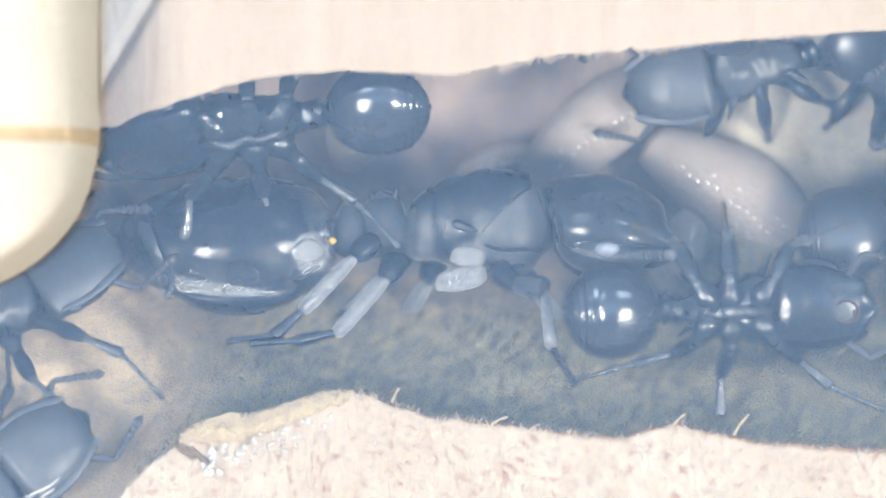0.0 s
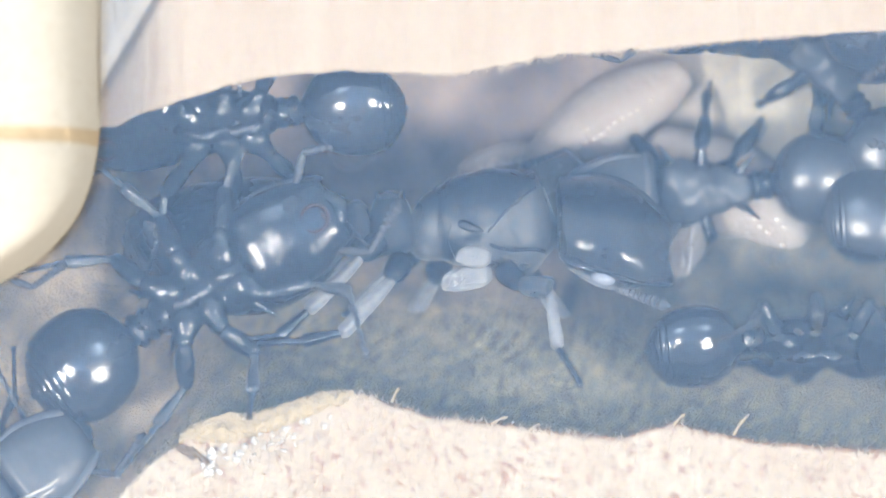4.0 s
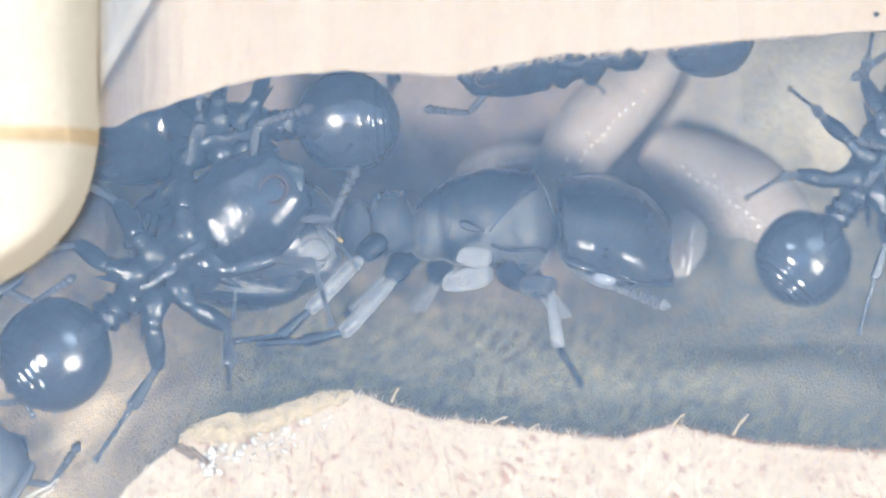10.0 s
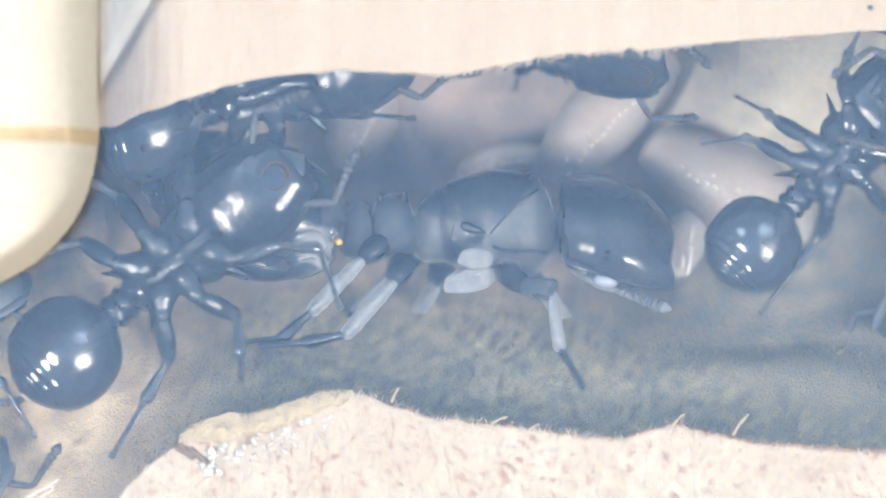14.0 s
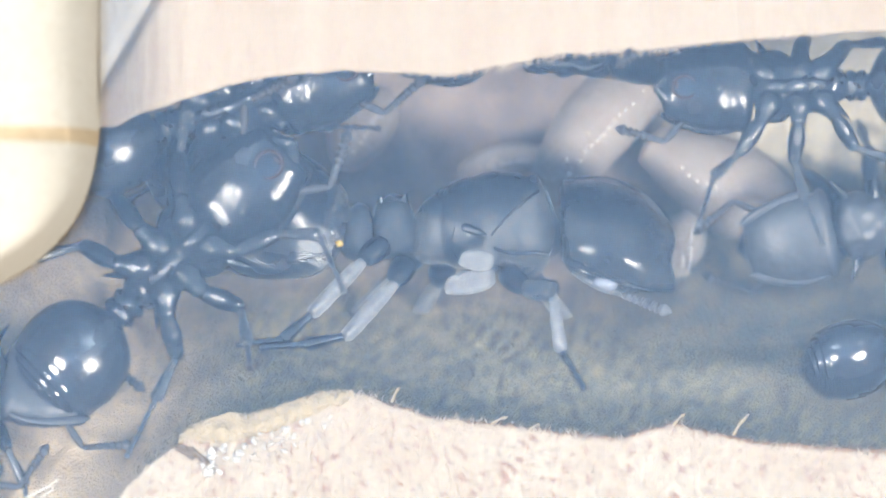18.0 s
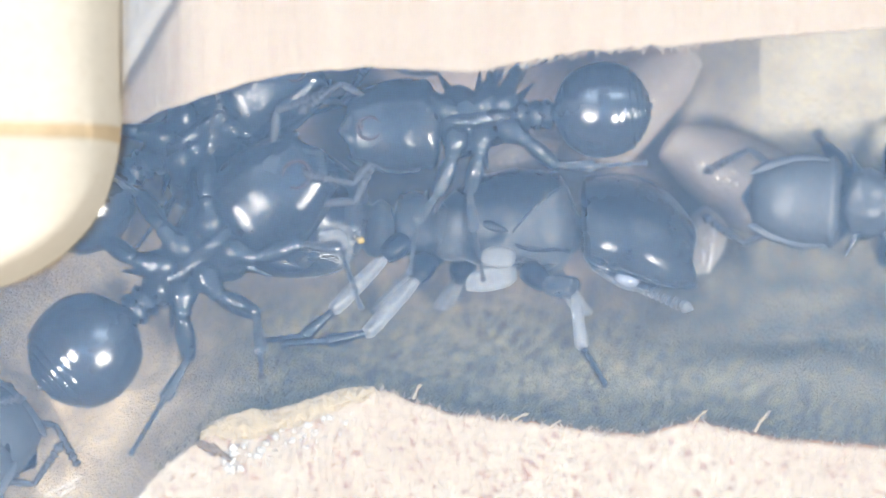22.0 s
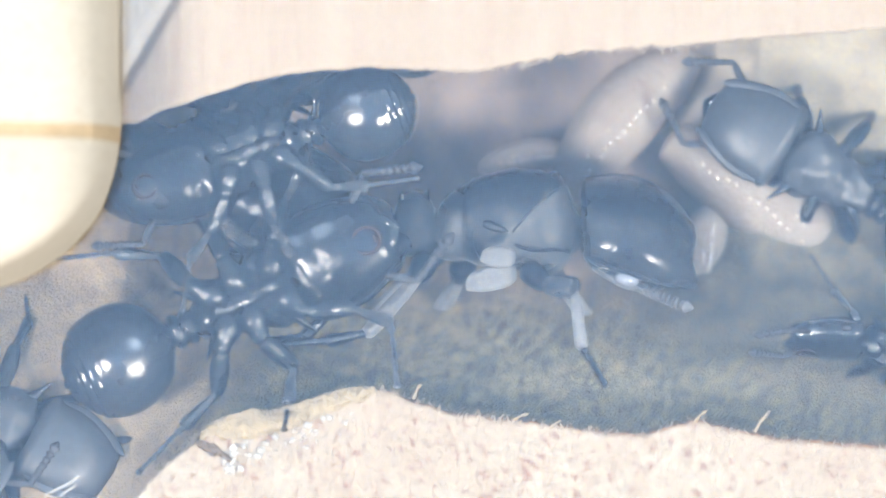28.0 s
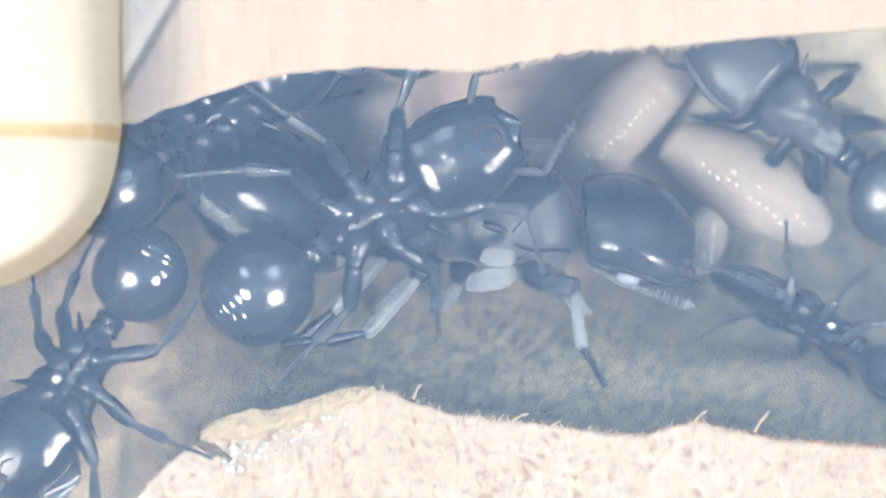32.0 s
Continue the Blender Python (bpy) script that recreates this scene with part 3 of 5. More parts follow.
    for x, y, yaw, s in ((1.58, 0.2, 70, 0.8), (1.56, -0.2, -72, 0.8), (1.72, 0.03, 85, 0.9)):
        loft(bm, [(-0.14, 0, 0, 0.02, 0.02), (-0.04, 0, 0, 0.06, 0.05), (0.1, 0, -0.01, 0.05, 0.04), (0.2, 0, 0, 0.01, 0.01)], seg=8, steps=2, m=T(x, y, -0.34) @ Matrix.Rotation(radians(yaw), 4, "Z") @ Matrix.Scale(s, 4))
    for a in range(12):
        w = 2 * math.pi * a / 12
        loft(bm, [(-0.09, 0, 0, 0.02, 0.02), (-0.05, 0, 0, 0.038, 0.04), (0.05, 0, 0, 0.038, 0.04), (0.09, 0, 0, 0.02, 0.02)], seg=8, steps=2,
             m=T(1.56 + 0.27 * math.cos(w), 0.25 * math.sin(w), -0.4) @ Matrix.Rotation(w + math.pi / 2, 4, "Z"))
    k["mouth"] = mesh_of("worker_mouth", bm, MOUTH)
    k["gula"] = body("worker_gula", [(0.0, 0, -0.24, 0.06, 0.05), (0.3, 0, -0.28, 0.4, 0.12), (0.8, 0, -0.30, 0.64, 0.15), (1.15, 0, -0.29, 0.56, 0.13), (1.35, 0, -0.26, 0.2, 0.08)], CHITIN_G, seg=28, steps=5, lump=0.04, lump_scale=3.0)
    k["mandible"] = body("worker_mandible", [(0, 0, 0, 0.05, 0.05), (0.1, 0, 0, 0.16, 0.12), (0.32, 0.07, 0, 0.15, 0.1), (0.55, 0.2, 0, 0.04, 0.03)], CHITIN, seg=10, steps=3)
    k["eye"] = body("worker_eye", [(-0.2, 0, 0, 0.02, 0.02), (-0.12, 0, 0, 0.12, 0.1), (0.02, 0, 0, 0.16, 0.13), (0.14, 0, 0, 0.11, 0.1), (0.2, 0, 0, 0.02, 0.02)], EYE_DARK, seg=14, steps=3)
    bm = loft(bmesh.new(), [(0, 0, 0, 0.04, 0.04), (0.1, 0, 0, 0.07, 0.06), (0.5, 0.05, 0, 0.09, 0.08), (0.72, 0.08, 0, 0.05, 0.05)], seg=10, steps=3)
    rows = []
    for i in range(7):
        x = 0.0 + i * 0.15
        rows += [(x, 0, 0, 0.064, 0.064), (x + 0.1, 0, 0, 0.075 + 0.009 * i, 0.075 + 0.009 * i)]
    rows += [(1.07, 0, 0, 0.11, 0.11), (1.2, 0, 0, 0.02, 0.02)]
    loft(bm, rows, seg=10, steps=2, m=T(0.72, 0.08, 0) @ Matrix.Rotation(radians(-55), 4, "Z"))
    k["antenna"] = mesh_of("worker_antenna", bm, CHITIN_HAIR)
    k["coxa"] = body("worker_coxa", [(-0.05, 0, 0, 0.06, 0.06), (0.05, 0, 0, 0.24, 0.22), (0.34, 0, 0, 0.33, 0.27), (0.6, 0, 0, 0.2, 0.18), (0.76, 0, 0, 0.17, 0.16), (0.86, 0, 0, 0.05, 0.05)], CHITIN, seg=14, steps=3)
    k["femur"] = tube("worker_femur", 0.92, 0.2, 0.15, CHITIN)
    k["tibia"] = tube("worker_tibia", 0.96, 0.1, 0.145, CHITIN)
    k["tarsus"] = tarsus_mesh("worker_tarsus", 1.28, 0.07, CHITIN)
    k["lengths"] = (0.76, 0.88, 0.94)
    for name, density, length, width in (("thorax", 22, 0.045, 0.012), ("head", 60, 0.04, 0.014), ("femur", 36, 0.04, 0.012),
                                         ("tibia", 170, 0.05, 0.018), ("tarsus", 190, 0.05, 0.016)):
        hairy(k[name], density, length, width, len(name), 0.04, (lambda x, y, z: z > -0.1) if name == "head" else None)
    return k


WORKER = worker_meshes()
LEGS = [("front", 0.62, 48), ("mid", 0.05, 96), ("hind", -0.35, 140)]


def unit(yaw, rise):
    a, e = radians(yaw), radians(rise)
    return Vector((math.cos(e) * math.cos(a), math.cos(e) * math.sin(a), math.sin(e)))


def add_leg(root, k, name, hip, coxa, femur, tibia, tarsus, mats=None):
    """One leg: hip in mm, and for each segment (yaw, rise) in the ant's space."""
    leg = part(name, k["coxa"], root, T(*hip))
    dirs = [unit(*coxa), unit(*femur), unit(*tibia), unit(*tarsus)]
    coxa_ob_turn = aim(dirs[0])
    leg.matrix_basis = T(*hip) @ coxa_ob_turn
    inv = coxa_ob_turn.inverted()
    lc, lf, lt = k["lengths"]
    at = dirs[0] * lc
    for nm, d, length in (("femur", dirs[1], lf), ("tibia", dirs[2], lt), ("tarsus", dirs[3], 0)):
        part(nm, k[nm], leg, Matrix.Translation(inv @ at * MM) @ inv @ aim(d))
        at = at + d * length
    return leg


def worker(label, scale=1.0, seed=1, gaster_yaw=0.0, gaster_pitch=-7.0, head_yaw=0.0, head_pitch=-6.0, legs=None, antenna=(35, -10), lift=(0, 0)):
    """A worker ant; legs may override (yaw of femur, tibia, tarsus, and how steep, once or for each) by name and side."""
    k, rnd = WORKER, random.Random(seed)
    root = new("worker_ant")
    root.scale = (scale,) * 3
    tagged(root, label, "ant", "worker ants in the gallery")
    th = part("thorax", k["thorax"], root)
    for s in (1, -1):
        for x, y, z, yaw, rise in ((0.72, 0.66, 0.34, 62, 8), (0.1, 0.55, 0.3, 98, 8), (-0.75, 0.36, 0.3, 138, 14)):
            part("spine", k["spine"], th, T(x, s * y, z) @ aim(unit(s * yaw, rise)))
    part("petiole", k["petiole"], root, T(-1.18, 0, 0.0))
    part("postpetiole", k["petiole"], root, T(-1.44, 0, 0.02) @ Matrix.Rotation(math.pi, 4, "Z"))
    g = part("gaster", k["gaster"], root, T(-1.6, 0, 0.02) @ Euler((0, radians(gaster_pitch), radians(gaster_yaw))).to_matrix().to_4x4())
    part("sternum", k["sternum"], root)
    for i in range(5):
        part("gaster_band", k["band", i], g)
    part("sternite", k["sternite"], g)
    h = part("head", k["head"], root, T(1.14, 0, 0.08) @ Euler((0, radians(-head_pitch), radians(head_yaw))).to_matrix().to_4x4())
    part("throat_plate", k["gula"], h)
    part("mouthparts", k["mouth"], h, label="reddish brown mouthparts")
    for s in (1, -1):
        part("mandible", k["mandible"], h, T(1.78, s * 0.3, -0.14) @ Matrix.Rotation(radians(-s * 20), 4, "Z") @ Matrix.Diagonal((1, -s, 1, 1)))
        part("eye", k["eye"], h, T(0.55, s * 0.93, 0.04) @ Matrix.Rotation(radians(-8 * s), 4, "Z"), "dark grey eye")
        part("antenna", k["antenna"], h, T(1.5, s * 0.72, -0.02) @ aim(unit(s * (antenna[0] + rnd.uniform(-12, 12)), antenna[1])) @ Matrix.Diagonal((1, s, 1, 1)))
    out = {}
    for s, side in ((1, "left"), (-1, "right")):
        for name, hx, yaw in LEGS:
            y0, up = yaw + rnd.uniform(-9, 9), lift[0 if s > 0 else 1]
            own = None
            fem, tib, tar, rise = y0, y0 + rnd.uniform(-14, 14) + (12 if name == "hind" else -6), y0 + rnd.uniform(-20, 20), rnd.uniform(-4, 6)
            if legs and (name, side) in legs:
                fem, tib, tar, rise, *own = legs[name, side]
            rises = (rise, *own) if own else (rise + 2 + up, -34 + rise + up, -30 + up)
            out[name, side] = add_leg(root, k, name + "_leg", (hx, s * 0.11, -0.24), (s * (yaw * 0.75 + 22), -16 + 0.4 * up), (s * fem, rises[0]), (s * tib, rises[1]), (s * tar, rises[2]))
    return root, out


def queen_meshes():
    k = {}
    bm = loft(bmesh.new(), [(-1.6, 0, -0.1, 0.3, 0.3), (-1.45, 0, 0.02, 0.62, 0.62), (-1.2, 0, 0.12, 0.84, 0.78), (-0.95, 0, 0.16, 0.9, 0.84), (-0.82, 0, 0.24, 1.0, 0.92), (-0.4, 0, 0.27, 1.1, 1.05),
                            (0.2, 0, 0.3, 1.18, 1.16), (0.8, 0, 0.24, 1.2, 1.2), (1.2, 0, 0.2, 1.14, 1.14), (1.42, 0, 0.18, 1.0, 0.96), (1.58, 0, 0.1, 0.76, 0.66), (1.72, 0, 0.0, 0.44, 0.42), (1.8, 0, -0.02, 0.3, 0.3)],
              seg=44, steps=5, power=2.5, lump=0.05, lump_scale=2.2)
    # a raised collar before the shoulders and a step behind the back plate
    for v in bm.verts:
        x, z = v.co.x / MM, v.co.z / MM
        if z > 0.3:
            v.co.z += MM * min(1, (z - 0.3) / 0.7) * (0.07 * math.exp(-((x - 1.22) / 0.1) ** 2) - 0.09 * math.exp(-((x + 0.86) / 0.09) ** 2) - 0.05 * math.exp(-((x - 0.98) / 0.07) ** 2))
    k["thorax"] = mesh_of("queen_thorax", bm, CHITIN_TH)
    k["scutellum"] = body("queen_scutellum", [(-0.5, 0, 0, 0.2, 0.08), (-0.3, 0, 0, 0.7, 0.2), (0.2, 0, 0, 0.8, 0.24), (0.5, 0, 0, 0.5, 0.12)], CHITIN_Q, seg=24, steps=4)
    k["pleuron"] = body("queen_pleuron", [(-0.6, 0, -0.12, 0.04, 0.06), (-0.5, 0, -0.06, 0.12, 0.2), (-0.1, 0, 0.0, 0.2, 0.3), (0.35, 0, 0.04, 0.18, 0.27), (0.52, 0, 0.08, 0.05, 0.14)], CHITIN_HAIR, seg=24, steps=5, power=3.2, lump=0.03, lump_scale=4)
    k["wing_scar"] = body("queen_wing_scar", [(-0.3, 0, 0, 0.03, 0.04), (-0.15, 0, 0, 0.1, 0.12), (0.15, 0, 0.03, 0.1, 0.1), (0.32, 0, 0, 0.02, 0.03)], CHITIN, seg=12, steps=3, lump=0.04, lump_scale=6)
    k["petiole"] = body("queen_petiole", [(-0.44, 0, -0.05, 0.2, 0.2), (-0.36, 0, 0.08, 0.6, 0.62), (-0.05, 0, 0.18, 0.7, 0.76), (0.26, 0, 0.1, 0.56, 0.6), (0.4, 0, -0.08, 0.34, 0.28), (0.5, 0, -0.1, 0.24, 0.2)], CHITIN_TH, seg=28, power=2.5, lump=0.05, lump_scale=4)
    k["spine"] = spine_mesh("queen_spine", 0.34, 0.13, CHITIN_Q)
    prof = [(0.05, 0.2), (-0.05, 0.62), (-0.35, 1.02), (-1.0, 1.34), (-1.8, 1.46), (-2.6, 1.43), (-3.3, 1.25), (-3.62, 1.12)]
    k["gaster"] = body("queen_gaster", [(x, 0, 0, r * 1.02, r) for x, r in prof] + [(-3.7, 0, 0, 0.85, 0.85)], CHITIN_Q, seg=48, steps=6, lump=0.03, lump_scale=0.9)
    for i, (a, ra, b, rb) in enumerate([(-3.56, 1.08, -4.0, 0.94), (-3.94, 0.88, -4.3, 0.7), (-4.25, 0.64, -4.5, 0.44), (-4.46, 0.38, -4.62, 0.1)]):
        k["band", i] = body("queen_gaster_band", [(a, 0, 0, ra * 0.92, ra * 0.9), (a - 0.04, 0, 0, ra * 1.02, ra), (b + 0.06, 0, 0, rb * 1.06, rb * 1.05), (b, 0, 0, rb * 0.85, rb * 0.85)], CHITIN_Q, seg=40, steps=4)
    for me in [k["gaster"]] + [k["band", i] for i in range(4)]:
        for v in me.vertices:
            v.co.x -= 0.32 * v.co.z * min(1, max(0, (-v.co.x / MM - 1.2) / 2.2))
    k["sternite"] = body("queen_sternite", [(-0.5, 0, -0.75, 0.3, 0.1), (-0.8, 0, -1.02, 0.7, 0.24), (-1.8, 0, -1.2, 0.95, 0.36), (-2.9, 0, -1.08, 0.85, 0.3), (-3.6, 0, -0.72, 0.5, 0.16), (-3.8, 0, -0.6, 0.2, 0.06)], CHITIN_Q, seg=28, steps=5)
    k["spot"] = body("queen_spot", [(-0.09, 0, 0, 0.02, 0.02), (0, 0, 0, 0.09, 0.09), (0.09, 0, 0, 0.02, 0.02)], SPOT, seg=12, steps=3)
    # a shield of a head, tilted outwards: the domed back between a near and a far rim, the cheek below
    stations = spline([(-0.06, 1.0, -0.45, -0.5, 0.6), (0.0, 1.14, -0.58, -0.62, 0.85), (0.04, 1.2, -0.64, -0.72, 1.0), (0.16, 1.2, -0.74, -0.88, 1.12), (0.5, 1.26, -0.86, -1.14, 1.24), (0.95, 1.27, -0.97, -1.34, 1.3), (1.3, 1.2, -1.08, -1.4, 1.28),
                       (1.65, 1.06, -1.18, -1.38, 1.2), (2.0, 0.82, -1.24, -1.3, 1.06), (2.3, 0.5, -1.26, -1.3, 0.9), (2.5, 0.24, -1.26, -1.29, 0.78), (2.6, 0.05, -1.25, -1.27, 0.66), (2.63, -0.2, -1.18, -1.2, 0.5)], 5)
    bm = bmesh.new()
    rings = []
    for x, zt, zr, zb, half in stations:
        far, near = 0.6 * half, -half
        pts = []
        for i in range(25):
            a = -0.5 + (math.pi / 2 + 0.5) * i / 24
            zc = zr + 0.26 * (zt - zr)
            z = zc + (zt - zc) * max(0, math.sin(a)) ** 0.95 if a > 0 else zc - (zc - zr) * math.sin(-a) / math.sin(0.5)
            pts.append((far - (far - near) * max(0, math.cos(a)) ** 0.9, z))
        pts += [(far + 0.05 * half, zt - 0.05), (far + 0.3 * half, zt * 0.5 + zr * 0.5), (far + 0.1 * half, zb + 0.1), (0.0, zb), (near * 0.5, zb + 0.02), (near * 0.7, zb * 0.8 + zr * 0.2), (near * 0.77, zr - 0.05)]
        ring = []
        for y, z in pts:
            dent = 0.13 * max(0, min(1, (x - 1.9) / 0.6)) * math.exp(-((z + 0.62) / 0.34) ** 2)
            ring.append(bm.verts.new(Vector((x - dent, y, z)) * MM))
        rings.append(ring)
    for r0, r1 in zip(rings, rings[1:]):
        for i in range(len(r0)):
            bm.faces.new((r0[i], r0[(i + 1) % len(r0)], r1[(i + 1) % len(r0)], r1[i]))
    bm.faces.new(rings[0][::-1])
    bm.faces.new(rings[-1])
    k["head"] = mesh_of("queen_head", bm, CHITIN_Q)
    pick = stations[4:-2:4]
    k["carina"] = body("queen_carina", [(x, -0.84 * half - 0.004, zr - 0.015, 0.035, 0.045) for x, zt, zr, zb, half in pick], CHITIN_Q, seg=10, steps=4)
    k["far_rim"] = body("queen_far_rim", [(x, 0.6 * half - 0.1, zt - 0.03, 0.06, 0.06) for x, zt, zr, zb, half in stations[4:-2:4]] + [(2.6, 0.3, -0.02, 0.09, 0.12), (2.62, 0.2, -0.22, 0.07, 0.09), (2.58, 0.2, -0.34, 0.02, 0.02)], CHITIN_Q, seg=12, steps=4)
    k["cheek"] = body("queen_cheek", [(0.2, -0.8, -0.86, 0.03, 0.05), (0.5, -0.84, -1.0, 0.07, 0.12), (0.95, -0.86, -1.18, 0.09, 0.17), (1.4, -0.82, -1.28, 0.07, 0.12), (1.8, -0.7, -1.3, 0.03, 0.05)], CHITIN_HAIR, seg=18, steps=5)
    k["eye"] = body("queen_eye", [(-0.29, 0, 0, 0.02, 0.02), (-0.2, 0, 0, 0.13, 0.12), (0, 0, 0, 0.2, 0.17), (0.2, 0, 0, 0.14, 0.12), (0.29, 0, 0, 0.02, 0.02)], EYE, seg=20, steps=4)
    rows = []
    for i in range(8):
        x = i * 0.13
        rows += [(x, 0, 0, 0.06, 0.06), (x + 0.09, 0, 0, 0.09 + 0.008 * i, 0.09 + 0.008 * i)]
    rows += [(1.1, 0, 0, 0.13, 0.13), (1.24, 0, 0, 0.02, 0.02)]
    k["antenna"] = body("queen_antenna", rows, CHITIN_HAIR, seg=14, steps=3)
    k["coxa"] = body("queen_coxa", [(-0.1, 0, 0, 0.1, 0.1), (0.05, 0, 0, 0.3, 0.26), (0.35, 0, 0, 0.3, 0.27), (0.6, 0, 0, 0.22, 0.2), (0.72, 0, 0, 0.06, 0.06)], CHITIN_TH, seg=18, steps=3)
    k["femur"] = tube("queen_femur", 1.75, 0.215, 0.2, CHITIN_HAIR)
    k["tibia"] = tube("queen_tibia", 0.95, 0.14, 0.19, CHITIN)
    k["tarsus"] = tarsus_mesh("queen_tarsus", 1.0, 0.10, CHITIN)
    k["lengths"] = (0.62, 1.7, 0.92)
    # the fore leg has a short dark femur and a long silvery tibia
    k["fore"] = dict(k)
    k["fore"]["femur"] = tube("queen_fore_femur", 0.8, 0.34, 0.3, CHITIN_Q)
    k["fore"]["tibia"] = tube("queen_fore_tibia", 1.4, 0.14, 0.165, CHITIN_HAIR)
    k["fore"]["lengths"] = (0.62, 0.74, 1.36)
    # head's top is all but hairless; on thorax and gaster, hair placement mimics light
    hair_zones = {"gaster": lambda x, y, z: (z < -0.2 + 0.3 * noise.noise((x * 3, z * 3, 0)) and noise.noise((x * 7, z * 7, 5)) > -0.1) or x > -0.45, "thorax": lambda x, y, z: z < 0.55 + 0.35 * noise.noise((x * 3, z * 3, 0)) + 0.3 * (x > 0.9) and (x > 0.05 or x < -0.85 or noise.noise((x * 5, z * 5, 3)) > 0.12),
            "head": lambda x, y, z: y < 0.2 and z < 0.42 + 0.2 * noise.noise((x * 2, z * 3, 0)) - 0.12 * x}
    for name, density, length, width in (("thorax", 230, 0.038, 0.023), ("head", 95, 0.032, 0.022), ("gaster", 170, 0.036, 0.02), ("petiole", 80, 0.045, 0.026), ("pleuron", 340, 0.05, 0.026), ("cheek", 160, 0.05, 0.028),
                                         ("femur", 380, 0.05, 0.024), ("carina", 80, 0.05, 0.03), ("antenna", 200, 0.05, 0.026)):
        hairy(k[name], density, length, width, len(name), 0.04, hair_zones.get(name))
    for i in range(4):
        hairy(k["band", i], 60, 0.055, 0.022, i, 0.1)
    # extra hairs put the lamps' glints into the gaster's front and lower rear
    hairy(k["gaster"], 400, 0.05, 0.03, 8, 0.04, lambda x, y, z: -0.9 + 0.4 * abs(z + 0.3) < x < -0.08 and -0.75 < z < 0.12)
    hairy(k["gaster"], 400, 0.05, 0.03, 9, 0.04, lambda x, y, z: -3.5 < x < -1.2 and -1.25 < z < -0.55 - 0.25 * (x + 3.4))
    # denser hairs along the slanting seam and on the shoulder
    hairy(k["thorax"], 120, 0.045, 0.026, 21, 0.04, lambda x, y, z: abs((z - 0.1) - 0.95 * (x - 0.35)) < 0.16 + 0.12 * noise.noise((x * 4, z * 4, 0)) and -0.3 < z < 0.95)
    hairy(k["fore"]["tibia"], 380, 0.05, 0.024, 5)
    hairy(k["fore"]["femur"], 90, 0.05, 0.03, 6)
    return k


QUEEN_AT = W(838, 412, 4.2)


def thorax_y(x, z):
    """Half width of the queen's thorax at a height."""
    ry, rz, zc = (float(np.interp(x, (-1.4, -0.95, -0.1, 0.45, 1.0, 1.35, 1.6), v)) for v in ((0.7, 0.9, 1.16, 1.22, 1.2, 1.12, 0.98), (0.76, 0.9, 1.2, 1.24, 1.2, 1.1, 0.94), (0, 0.02, 0.2, 0.26, 0.24, 0.18, 0.06)))
    u = min(1.0, abs(z - zc) / rz)
    return ry * (1 - u ** 2.7) ** (1 / 2.7)


